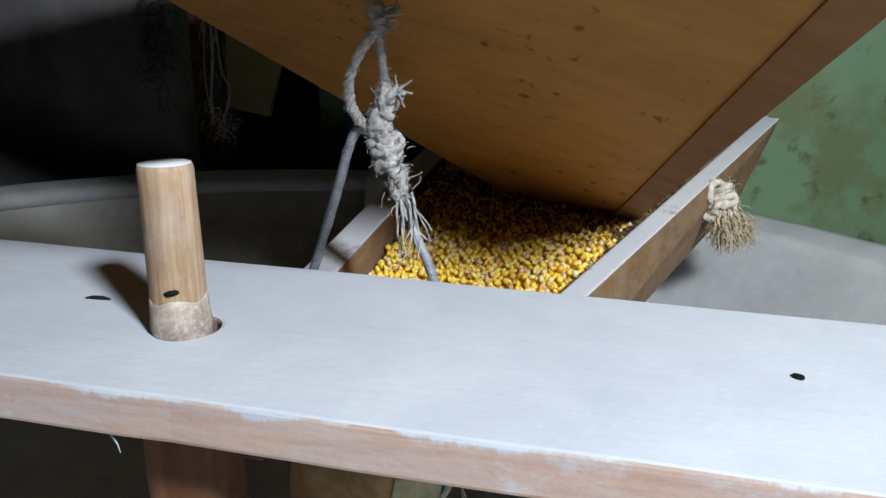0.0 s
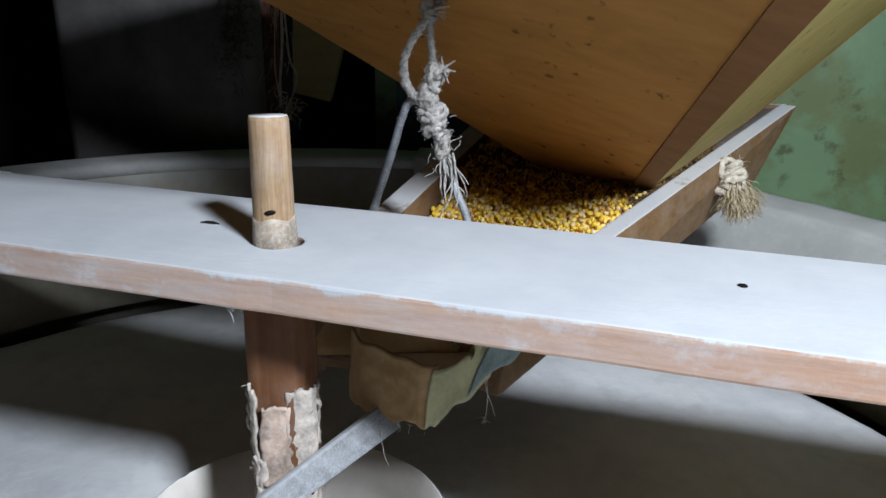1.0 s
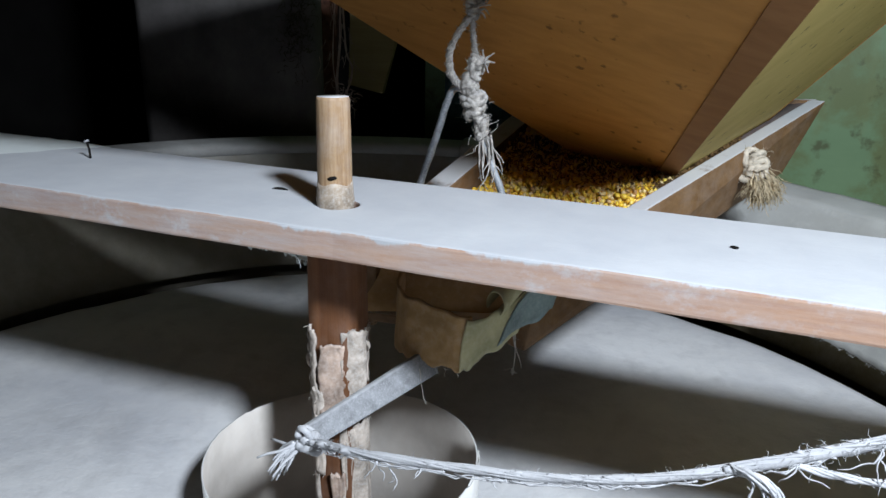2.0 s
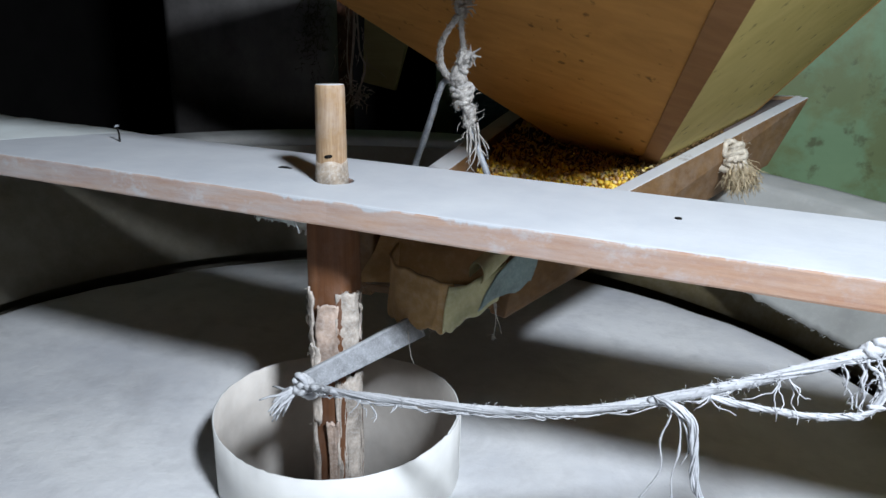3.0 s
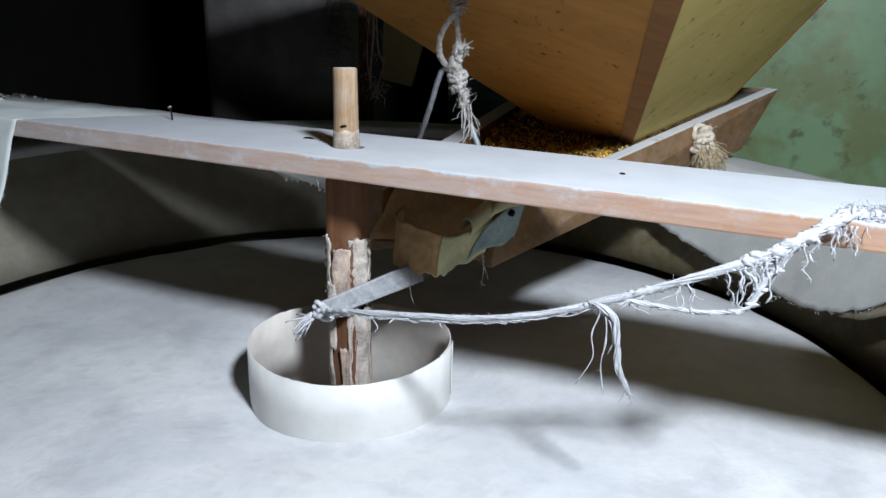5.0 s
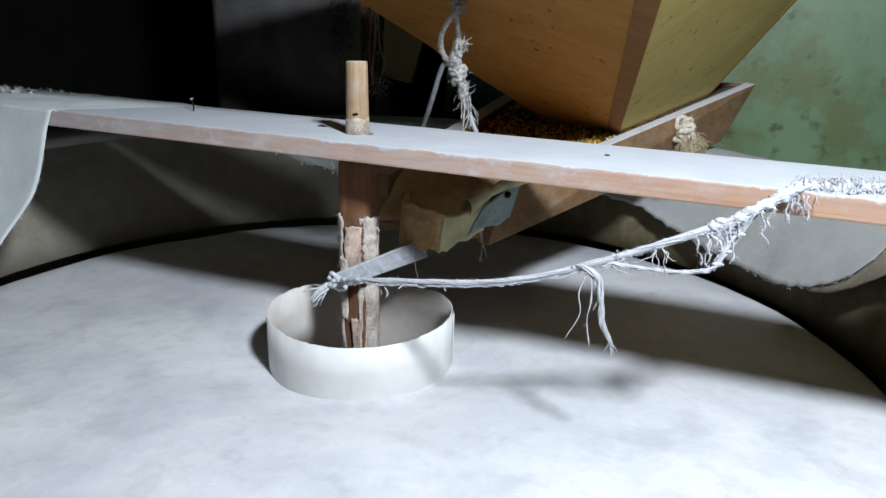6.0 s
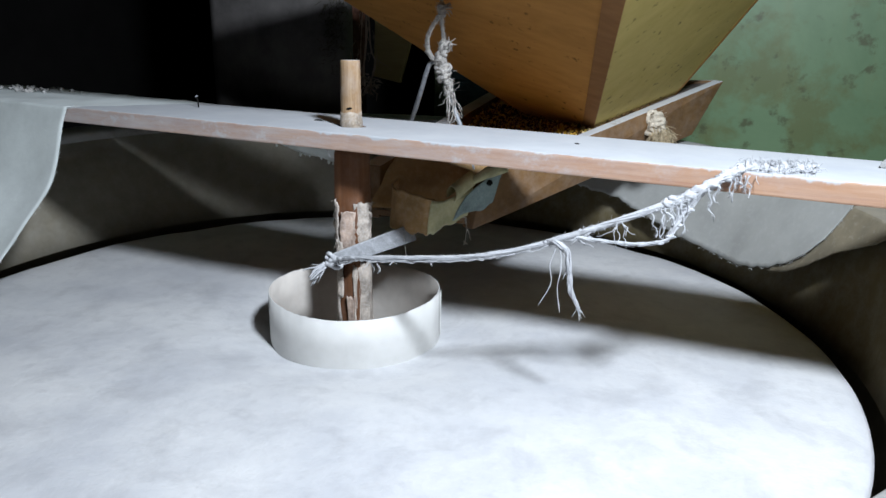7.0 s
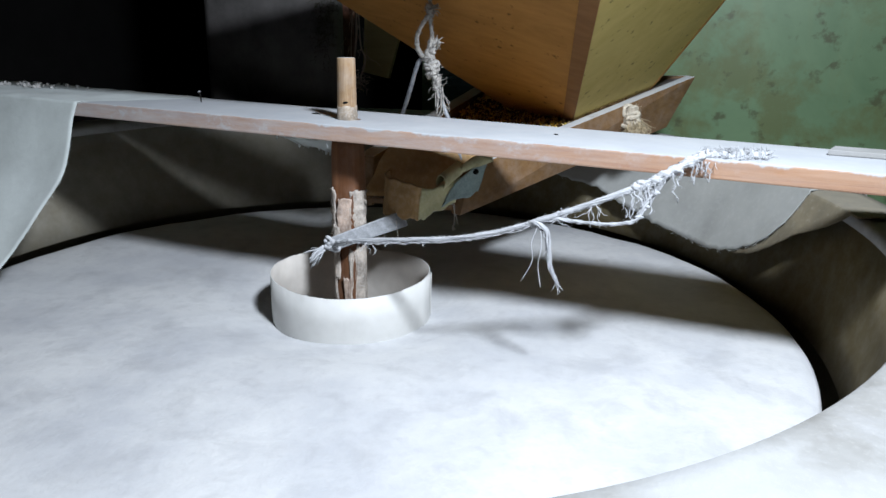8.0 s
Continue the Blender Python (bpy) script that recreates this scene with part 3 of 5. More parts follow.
# ---------------------------------------------------------------- shaft
shaft = thing("mill_shaft", (0, 0, 0.36), "upright wooden mill shaft with a round peg through the plank", "shaft")
bm = bmesh.new()
prev = None
for i, z in enumerate([0.36, 0.5, 0.6, 0.66, 0.72, 0.78, 0.84, 0.9, 0.945, 0.957]):
    s = 0.0282 if z < 0.94 else (0.027 if z < 0.95 else 0.025)
    ring = []
    for k in range(24):
        a = 2 * math.pi * k / 24 + 0.35
        q = (abs(math.cos(a)) ** 5 + abs(math.sin(a)) ** 5) ** (-1 / 5)
        r = s * q * 0.94
        p = Vector((r * math.cos(a), r * math.sin(a), z))
        p += jit(p, 30, 3, 0.0012)
        ring.append(bm.verts.new(p))
    if prev:
        for k in range(24):
            j = (k + 1) % 24
            bm.faces.new((prev[k], prev[j], ring[j], ring[k]))
    else:
        bm.faces.new(ring[::-1])
    prev = ring
bm.faces.new(prev)
part("post", bm, M_SHAFT, shaft, "reddish-brown squared post", True)
bm = bmesh.new()
rings = []
for z, r in [(0.95, 0.0172), (1.0, 0.0172), (1.012, 0.0175), (1.014, 0.0170), (1.03, 0.0170), (1.06, 0.0166), (1.094, 0.0162), (1.0975, 0.0152)]:
    rings.append([bm.verts.new((r * math.cos(2 * math.pi * k / 28), r * math.sin(2 * math.pi * k / 28), z)) for k in range(28)])
for a, b in zip(rings, rings[1:]):
    for k in range(28):
        j = (k + 1) % 28
        bm.faces.new((a[k], a[j], b[j], b[k]))
bm.faces.new(rings[-1])
bm.faces.new(rings[0][::-1])
peg = part("peg", bm, M_PEG, shaft, "round light wooden peg with a floury top", True)
bm = bmesh.new()
rings = []
for z, r in [(0.985, 0.0180), (0.998, 0.0188), (1.002, 0.0182), (1.010, 0.0177), (1.0145, 0.0174), (1.0150, 0.0165)]:
    rings.append([bm.verts.new(Vector((r * math.cos(2 * math.pi * k / 28), r * math.sin(2 * math.pi * k / 28), z + 0.0016 * math.sin(k * 0.9) * (z > 1.008))) * 1.0) for k in range(28)])
for a, b in zip(rings, rings[1:]):
    for k in range(28):
        j = (k + 1) % 28
        bm.faces.new((a[k], a[j], b[j], b[k]))
part("floury_collar", bm, M_COLLAR, peg, "flour-caked foot of the peg", True)
# slot is not cut; a near-black mark paints the shade inside it
bm = bmesh.new()
tube(bm, [Vector((0.0168 * math.cos(-1.31 + b), 0.0168 * math.sin(-1.31 + b), 1.0215 + 0.0006 * math.sin(b * 6))) for b in (-0.26, -0.17, -0.06, 0.06, 0.17, 0.26)], lambda t: 0.0010 + 0.0012 * math.sin(math.pi * t), 8, 0.15)
part("slot", bm, M_DARK, peg, "small dark slot in the peg")
# torn rag and bark strips clinging to the post
def post_r(a):
    b = a
    return 0.0282 * 0.94 * (abs(math.cos(b)) ** 5 + abs(math.sin(b)) ** 5) ** (-1 / 5)


STRIPS = []
for a0, w, z0, z1 in ((3.62, 0.70, 0.785, 0.868), (3.95, 0.50, 0.700, 0.800), (5.30, 0.95, 0.770, 0.866), (4.55, 0.95, 0.775, 0.852), (4.60, 0.50, 0.52, 0.70), (0.3, 0.9, 0.80, 0.86), (1.6, 1.1, 0.80, 0.865),
                      (3.60, 0.90, 0.520, 0.770), (4.98, 0.45, 0.520, 0.755), (5.45, 0.60, 0.50, 0.765), (6.05, 0.45, 0.60, 0.76), (0.6, 0.8, 0.58, 0.76), (2.2, 0.8, 0.58, 0.75)):
    STRIPS.append((a0, w, z0, z1))
for k, (a0, w, z0, z1) in enumerate(STRIPS):
    bm = bmesh.new()

    def at(u, v, a0=a0, w=w, z0=z0, z1=z1, k=k):
        ragged = 0.17 * noise.noise(Vector((v * 4, k * 3.1, 0))) * (1 if u > 0.5 else -1) * abs(u - 0.5) * 2
        a = a0 + w * (u - 0.5) + ragged * w
        end = noise.noise(Vector((u * 4, k, 7)))
        z = z0 + (z1 - z0) * v + (abs(v - 0.5) * 2) ** 3 * 0.008 * end
        curl = max(0.0, abs(v - 0.5) * 2 - 0.8) * 0.014 * (0.3 + abs(noise.noise(Vector((u * 3, k * 2, v * 3)))))
        r = post_r(a) + 0.0026 + 0.0034 * abs(noise.noise(Vector((u * 4, v * 7, k)))) + curl
        return (r * math.cos(a + 0.35), r * math.sin(a + 0.35), z)
    grid_sheet(bm, 14, 26, at, 0.0030)
    for _ in range(5):
        p = Vector(at(random.random(), random.choice((0.0, 1.0))))
        fibre(bm, p, (p.x, p.y, random.gauss(0, 0.03)), random.uniform(0.003, 0.008), 0.0005, 0.9, 5)
    tagged(part("rag_strip", bm, M_TAPE if k not in (3, 4) else M_FILM, shaft, "torn cream rag strip", True), kind="stuff")

for a0, z0, sz in ((3.20, 0.858, 0.012), (3.28, 0.832, 0.015), (3.12, 0.806, 0.011), (3.45, 0.846, 0.010), (5.95, 0.846, 0.009)):
    bm = bmesh.new()
    o = Vector((math.cos(a0 + 0.35), math.sin(a0 + 0.35), 0))
    side = Vector((-o.y, o.x, 0))
    c = o * (post_r(a0) + 0.001) + Vector((0, 0, z0))
    pts = [c + o * (0.35 * sz * math.sin(q * 0.55)) + side * (sz * (0.5 * q / 6 - 0.2)) + Vector((0, 0, -sz * (1 - math.cos(q * 0.5)) * 0.5)) for q in range(8)]
    tube(bm, smooth_path(pts, 4), lambda t: 0.0030 * (1.05 - 0.6 * t), 8, 0.15)
    part("curl", bm, M_TAPE, shaft, "curled rag shred", True)

# ---------------------------------------------------------------- plank
PLANK = Matrix.Translation((0, 0, 0.991)) @ Matrix.Rotation(-0.073, 4, "Z") @ Matrix.Rotation(0.020, 4, "Y")
U0, U1, V0, V1, TH = -1.0, 1.02, -0.080, 0.133, 0.028


def on_plank(u, v, w=0.0):
    return PLANK @ Vector((u, v, w))


def build_plank():
    bm = bmesh.new()
    steps = 70
    outer = []
    for i in range(steps + 1):
        u = U0 + (U1 - U0) * i / steps
        outer.append((u, V0 + 0.0016 * noise.noise(Vector((u * 9, 1, 0))) + 0.001 * noise.noise(Vector((u * 40, 2, 0)))))
    for i in range(steps + 1):
        u = U1 + (U0 - U1) * i / steps
        outer.append((u, V1 + 0.002 * noise.noise(Vector((u * 7, 5, 0)))))
    c = PLANK.inverted() @ Vector((0, 0, 0.99))
    hole = [(c.x + 0.001 + 0.0198 * math.cos(2 * math.pi * k / 24), c.y + 0.0065 + 0.0195 * math.sin(2 * math.pi * k / 24)) for k in range(24)]
    es = []
    for loop in (outer, hole):
        vs = [bm.verts.new((u, v, -TH)) for u, v in loop]
        es += [bm.edges.new((vs[i], vs[(i + 1) % len(vs)])) for i in range(len(vs))]
    r = bmesh.ops.triangle_fill(bm, use_beauty=True, edges=es)
    fs = [g for g in r["geom"] if isinstance(g, bmesh.types.BMFace)]
    ex = bmesh.ops.extrude_face_region(bm, geom=fs)
    vs = [g for g in ex["geom"] if isinstance(g, bmesh.types.BMVert)]
    bmesh.ops.translate(bm, vec=(0, 0, TH), verts=vs)
    bmesh.ops.recalc_face_normals(bm, faces=bm.faces)
    sharp = [e for e in bm.edges if len(e.link_faces) == 2 and e.calc_face_angle(0) > 0.9]
    bmesh.ops.bevel(bm, geom=sharp, offset=0.0025, segments=2, affect="EDGES", profile=0.6, clamp_overlap=True)
    return bm


plank = thing("plank", PLANK.translation, "thick reddish wooden plank coated with flour lying across the vat", "plank")
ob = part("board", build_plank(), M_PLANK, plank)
ob.matrix_basis = PLANK
ob.matrix_parent_inverse = plank.matrix_world.inverted()
for nm, u in (("support_block", -0.945), ("support_block", 0.945)):
    bm = bmesh.new()
    top = on_plank(u, 0.03, -TH).z
    p = on_plank(u, 0.03)
    box(bm, (p.x - 0.03, p.y - 0.09, 0.870 + lean(p.x, p.y)), (p.x + 0.03, p.y + 0.09, top + 0.002), 0.004)
    single(nm, bm, M_TRAY, "dark wooden block carrying the plank on the vat rim", "block", "plank blocks")

bm = bmesh.new()
fibre(bm, on_plank(-0.002, V0 + 0.004, -TH + 0.001), (0.1, -0.2, -1), 0.016, 0.0009, 0.25, 6)
part("loose_thread", bm, M_ROPE_W, plank, "short white thread")
bm = bmesh.new()
prism(bm, [on_plank(0.775, 0.058, 0.0005), on_plank(1.01, 0.070, 0.0005), on_plank(1.01, 0.118, 0.0005), on_plank(0.79, 0.110, 0.0005)], (0, 0, 0.008), 0.0015)
single("wood_strip", bm, M_RIMFLOUR, "thin floury wooden strip lying on the plank", "strip")
web = thing("floury_cobweb", (-0.08, -0.05, 0.95), "floury cobweb hanging between plank and shaft", "cobweb", kind="stuff")
bm = bmesh.new()
WP = smooth_path([(-0.185, 0.0, 0.966), (-0.158, 0.0, 0.958), (-0.126, 0.0, 0.951), (-0.095, 0.0, 0.940), (-0.064, 0.0, 0.937), (-0.030, 0.0, 0.928)], 8)


def web_at(u, v):
    q = WP[min(len(WP) - 1, int(u * (len(WP) - 1)))]
    top = on_plank(q.x, -0.01, -TH).z + 0.001
    return Vector((q.x + 0.002 * noise.noise(Vector((u * 9, v * 3, 1))), q.y + 0.006 * noise.noise(Vector((u * 4, v * 2, 7))), q.z + (top - q.z) * v + 0.003 * noise.noise(Vector((u * 16, 0, 3))) * (1 - v)))


grid_sheet(bm, 30, 6, web_at, 0.0008)
for _ in range(26):
    fibre(bm, random.choice(WP), (random.gauss(0, .6), random.gauss(0, .3), -0.6), random.uniform(0.002, 0.006), 0.0005, 0.8, 5)
tube(bm, WP, 0.0007, 5, 0.3)
part("strands", bm, M_CLOTH, web)
bm = bmesh.new()
for x, y, z, r in ((-0.176, 0.0, 0.957, 0.0016), (-0.144, 0.0, 0.951, 0.0019), (-0.098, 0.0, 0.938, 0.0024), (-0.080, 0.0, 0.937, 0.0014), (-0.058, 0.0, 0.934, 0.0016), (-0.044, 0.0, 0.928, 0.0022), (-0.036, 0.0, 0.926, 0.0015)):
    clump(bm, Vector((x, y, z)), (r, r, 1.5 * r), 300.0 + 100 * x, 0.5)
    fibre(bm, (x, y, z + r), (0.1, 0, 1), 0.006, 0.0005, 0.3, 4)
part("flour_crumbs", bm, M_CLOTH, web, "white crumbs of flour caught on the strands")
bm = bmesh.new()
grid_sheet(bm, 10, 6, lambda u, v: Vector((0.018 + 0.036 * u, 0.085 + 0.01 * u, 0.957 - 0.020 * v * (1 - 0.6 * u))) + jit((u, v, 2), 3, 5, 0.003), 0.0015)
single("cloth_scrap", bm, M_LINER, "small pale cloth scrap stuck under the plank beside the shaft", "cloth scrap", smooth=True)

# ---------------------------------------------------------------- feed shoe (tray) with grain
B_DIR = Vector((0.877, -0.48, 0))
RT0, RT1 = Vector((0.175, 0.155, 0.891)), Vector((0.589, 0.826, 1.045))
RB0, RB1 = Vector((0.158, 0.135, 0.800)), Vector((0.525, 0.795, 0.915))
LT0, LT1 = Vector((-0.030, 0.155, 0.900)), Vector((0.105, 0.80, 1.035))
LB0, LB1 = Vector((-0.024, 0.140, 0.800)), Vector((0.100, 0.79, 0.905))
shoe = thing("feed_shoe", (0.2, 0.45, 0.80), "sloping wooden feed tray filled with maize under the hopper", "grain tray")
nR = Vector((0.860, -0.50, 0)).normalized()
bm = bmesh.new()
prism(bm, [RT0 - nR * 0.010, RT1 - nR * 0.010, RB1 - nR * 0.004, RB0 - nR * 0.004], nR * 0.028, 0.003)
right_board = part("side_board", bm, M_TRAY, shoe, "brown side board with a pale floury top edge")
nL = Vector((-0.98, 0.2, 0)).normalized()
bm = bmesh.new()
prism(bm, [LT0 - nL * 0.016, LT1 - nL * 0.016, LB1 - nL * 0.010, LB0 - nL * 0.010], nL * 0.040, 0.003)
part("side_board", bm, M_TRAY, shoe, "brown side board with a pale floury top edge")
bm = bmesh.new()
prism(bm, [LB0 + Vector((0, 0, 0.006)), LB1 + Vector((0, 0, 0.006)), RB1 + Vector((0, 0, 0.006)), RB0 + Vector((0, 0, 0.006))], (0, 0, 0.012), 0.002)
part("bottom_board", bm, M_TRAY, shoe)
bm = bmesh.new()
I0, I1 = RT0.lerp(RT1, 0.55) - nR * 0.014, RT1 - nR * 0.014
prism(bm, [I0 - Vector((0, 0, 0.006)), I1 - Vector((0, 0, 0.004)), I1 - Vector((0, 0, 0.07)), I0 - Vector((0, 0, 0.05))], -nR * 0.034, 0.003)
part("inner_strip", bm, M_STRIPWOOD, shoe, "dark purplish-brown inner strip")
bm = bmesh.new()
prism(bm, [LB1, LT1, RT1, RB1], Vector((0.006, 0.018, 0)), 0.002)
part("end_board", bm, M_TRAY, shoe)
# cardboard and paper lip at the mouth
LIP = smooth_path([(0.016, 0.22, 0), (0.017, 0.15, 0), (0.028, 0.096, 0), (0.052, 0.065, 0), (0.095, 0.045, 0), (0.121, 0.038, 0), (0.143, 0.066, 0), (0.178, 0.125, 0), (0.212, 0.182, 0), (0.250, 0.245, 0)], 8)


def lip_at(u, v):
    x = u * (len(LIP) - 1)
    i = min(int(x), len(LIP) - 2)
    p = LIP[i].lerp(LIP[i + 1], x - i)
    top = float(np.interp(u, [0, 0.2, 0.35, 0.5, 0.56, 0.66, 0.76, 0.9, 1.0], [0.874, 0.876, 0.878, 0.871, 0.868, 0.863, 0.876, 0.912, 0.93])) + 0.003 * noise.noise(Vector((u * 14, 0, 3)))
    low = float(np.interp(u, [0, 0.3, 0.5, 0.56, 0.67, 0.78, 1.0], [0.803, 0.803, 0.806, 0.804, 0.817, 0.829, 0.84])) + 0.011 * noise.noise(Vector((u * 22, 1, 0)))
    q = Vector((p.x, p.y, low + (top - low) * v))
    return q + jit(q, 14, 2, 0.006) + jit(q, 40, 5, 0.0022) + Vector((0, 0.008, 0)) * (abs(noise.noise(Vector((u * 17, v * 3, 8)))) * (1 - v) if u < 0.52 else 0.0)


bm = bmesh.new()
grid_sheet(bm, 70, 16, lambda u, v: lip_at(0.10 + u * 0.50, v), 0.003)
lip = part("cardboard_lip", bm, M_CARD, shoe, "worn brown cardboard lip", True)
bm = bmesh.new()
grid_sheet(bm, 24, 8, lambda u, v: lip_at(0.555 + u * 0.20 + 0.02 * v, v * (0.97 - 0.03 * math.sin(u * 9))) + Vector((0.001, -0.0022, 0)), 0.001)
part("paper_lip", bm, M_PAPER, lip, "pale greenish paper patch", True)
bm = bmesh.new()
grid_sheet(bm, 16, 8, lambda u, v: lip_at(0.70 + u * 0.15 + 0.05 * v, 0.12 + v * (0.90 - 0.1 * u) * (0.75 + 0.25 * math.sin(u * 2.6))) + Vector((0.0022, -0.0036, 0.001)), 0.001)
part("blue_patch", bm, M_BLUEPAPER, lip, "torn bluish paper patch", True)
bm = bmesh.new()
for _ in range(16):
    u = random.uniform(0.35, 0.75)
    fibre(bm, lip_at(u, 0.02) + Vector((0, -0.003, 0)), (random.gauss(0, .5), -0.5, -0.6), random.uniform(0.006, 0.014), 0.0004, 0.8, 6)
for p, ln, r in ((Vector((0.166, 0.115, 0.826)), 0.045, 0.0011), (Vector((0.168, 0.117, 0.824)), 0.050, 0.0008), (Vector((0.075, 0.045, 0.800)), 0.045, 0.0008)):
    fibre(bm, p, (0.05, 0, -1), ln, r, 0.22, 9, 0.6, 5)
for _ in range(7):
    fibre(bm, Vector((0.167, 0.116, 0.780)), (random.gauss(0, .5), random.gauss(0, .4), -0.7), 0.010, 0.0004, 0.7, 5)
tagged(part("frayed_threads", bm, M_ROPE, shoe, "loose frayed threads"), kind="stuff")
bm = bmesh.new()
grid_sheet(bm, 20, 10, lambda u, v: Vector((-0.030 + 0.045 * v + (0.235 - 0.045 * v) * u, 0.130 + 0.045 * v + 0.06 * u, 0.822 + 0.112 * v)) + jit((u, v, 0), 3, 1, 0.005), 0.004)
part("cardboard_baffle", bm, M_CARD, shoe, "brown cardboard baffle inside the mouth", True)
bm = bmesh.new()
grid_sheet(bm, 26, 8, lambda u, v: Vector((0.150, 0.086, 0.870)) + Vector((0.020, 0.050, 0.020)) * v + Vector((0.86, -0.5, 0)) * (0.015 - 0.003 * u) * math.cos(3.6 - u * 5.4) + Vector((0, 0, 1)) * (0.017 - 0.004 * u) * math.sin(3.6 - u * 5.4), 0.0016)
part("paper_roll", bm, M_PAPER, shoe, "curled scrap of pale paper", True)
bm = bmesh.new()
grid_sheet(bm, 14, 8, lambda u, v: Vector((0.176 + 0.050 * u, 0.135 + 0.050 * u - 0.010 * v, 0.882 + 0.018 * u + (0.016 + 0.010 * math.sin(u * 3.1)) * v)) + Vector((0.004, -0.012, -0.003)) * math.sin(v * 3.0), 0.0012)
part("paper_flap", bm, M_PAPER, shoe, "folded flap of yellowish paper", True)
# raised dark disc painted in place of the shade in a hole
bm = bmesh.new()
tube(bm, [Vector((0.198, 0.149, 0.884)), Vector((0.204, 0.1455, 0.884))], 0.0045, 12, 0.3)
part("hole_disc", bm, M_DARK, right_board, "dark disc drawn for a round hole in the side board", True)
# lath at the mouth
LA, LBp = Vector((0.085, 0.072, 0.800)), Vector((0.008, -0.096, 0.785))
bm = bmesh.new()
d = (LBp - LA).normalized()
side = d.cross(Vector((0, 0, 1))).normalized()
upv = side.cross(d).normalized()
t1 = (side * 0.35 + upv * 0.94).normalized()
t2 = d.cross(t1).normalized()
prism(bm, [LA + t1 * 0.016, LBp + t1 * 0.012, LBp - t1 * 0.012, LA - t1 * 0.016], t2 * 0.009, 0.0025)
part("lath", bm, M_LATH, shoe, "dusty grey lath tied with cord")

# grain
def inside(x, y):
    """Across-tray place from 0 (one board) to 1 (the other)."""
    t = (y - LT0.y) / (LT1.y - LT0.y)
    xl = LT0.x + (LT1.x - LT0.x) * t + 0.016
    t2 = (y - RT0.y) / (RT1.y - RT0.y)
    xr = RT0.x + (RT1.x - RT0.x) * t2 - 0.012
    return (x - xl) / max(0.02, xr - xl)


def grain_z(x, y):
    s = (Vector((x, y, 0)) - Vector((0.1, 0.1, 0))).dot(Vector((0.4, 0.917, 0)))
    w = inside(x, y)
    z = 0.908 + 0.30 * (s - 0.306) + 0.012 * math.exp(-((s - 0.40) / 0.10) ** 2) - 0.03 * abs(w - 0.5) ** 2 + 0.030 * max(0.0, 1 - w / 0.6) ** 1.5
    return z + 0.005 * noise.noise(Vector((x * 14, y * 14, 0)))


corn = bmesh.new()
bmesh.ops.create_icosphere(corn, subdivisions=1, radius=1.0)
KV = [v.co.copy() for v in corn.verts]
KF = [[v.index for v in f.verts] for f in corn.faces]
corn.free()
verts, faces = [], []
rng = random.Random(7)
y = 0.31
while y < 0.66:
    x = -0.06
    while x < 0.52:
        px, py = x + rng.uniform(-0.0034, 0.0034), y + rng.uniform(-0.0034, 0.0034)
        w = inside(px, py)
        if 0.015 < w < 0.985 - 0.10 * max(0.0, min(1.0, (py - 0.42) / 0.1)):
            for layer in range(2):
                z = grain_z(px, py) - layer * 0.005 + rng.uniform(-0.003, 0.003)
                m = Matrix.LocRotScale((px + layer * 0.0035, py + layer * 0.003, z), Euler([rng.uniform(0, 6.28) for _ in range(3)]),
                                       Vector((0.0056 * rng.uniform(0.8, 1.15), 0.0046 * rng.uniform(0.8, 1.15), 0.0028)))
                b = len(verts)
                for v in KV:
                    q = v.copy()
                    q.y *= 1 - 0.35 * max(0, q.x)
                    verts.append(tuple(m @ q))
                faces += [[b + i for i in f] for f in KF]
        x += 0.0080
    y += 0.0078
me = bpy.data.meshes.new("maize_grain")
me.from_pydata(verts, [], faces)
me.materials.append(M_CORN)
for p in me.polygons:
    p.use_smooth = True
tagged(new("maize_grain", me), "loose yellow maize kernels heaped in the feed tray", "grain", kind="stuff")
bm = bmesh.new()


def bed(u, v):
    y = 0.315 + 0.345 * v
    t = (y - LT0.y) / (LT1.y - LT0.y)
    xl = LT0.x + (LT1.x - LT0.x) * t + 0.018
    t2 = (y - RT0.y) / (RT1.y - RT0.y)
    xr = RT0.x + (RT1.x - RT0.x) * t2 - 0.014
    x = xl + (xr - xl) * u
    return (x, y, max(0.825, grain_z(x, y) - 0.008))


grid_sheet(bm, 24, 30, bed, 0.01)
single("maize_bed", bm, M_CORN, "deeper layer of maize under the loose kernels", "grain", kind="stuff", smooth=True)

crng = random.Random(21)
verts, faces = [], []
for k in range(2700):
    if k < 1200:
        yy = crng.uniform(0.40, 0.62)
        t = (yy - RT0.y) / (RT1.y - RT0.y)
        edge = RT0.lerp(RT1, t)
        q = edge - nR * crng.uniform(0.014, 0.034)
        q.z = edge.z + 0.004 - crng.uniform(0.0, 0.012) - (0.022 if yy < 0.5 else 0.0) * (0.5 - yy) / 0.1
    else:
        yy = 0.43 + 0.16 * math.sqrt(crng.random())
        xx = crng.uniform(0.0, 0.36)
        if not 0.03 < inside(xx, yy) < 0.97:
            continue
        q = Vector((xx, yy, grain_z(xx, yy) + crng.uniform(0.001, 0.007)))
    m = Matrix.LocRotScale(q, Euler([crng.uniform(0, 6.28) for _ in range(3)]), Vector((crng.uniform(0.002, 0.006), crng.uniform(0.0012, 0.003), 0.0006)))
    b = len(verts)
    verts += [tuple(m @ v) for v in KV]
    faces += [[b + i for i in f] for f in KF]
me = bpy.data.meshes.new("maize_chaff")
me.from_pydata(verts, [], faces)
me.materials.append(M_CHAFF)
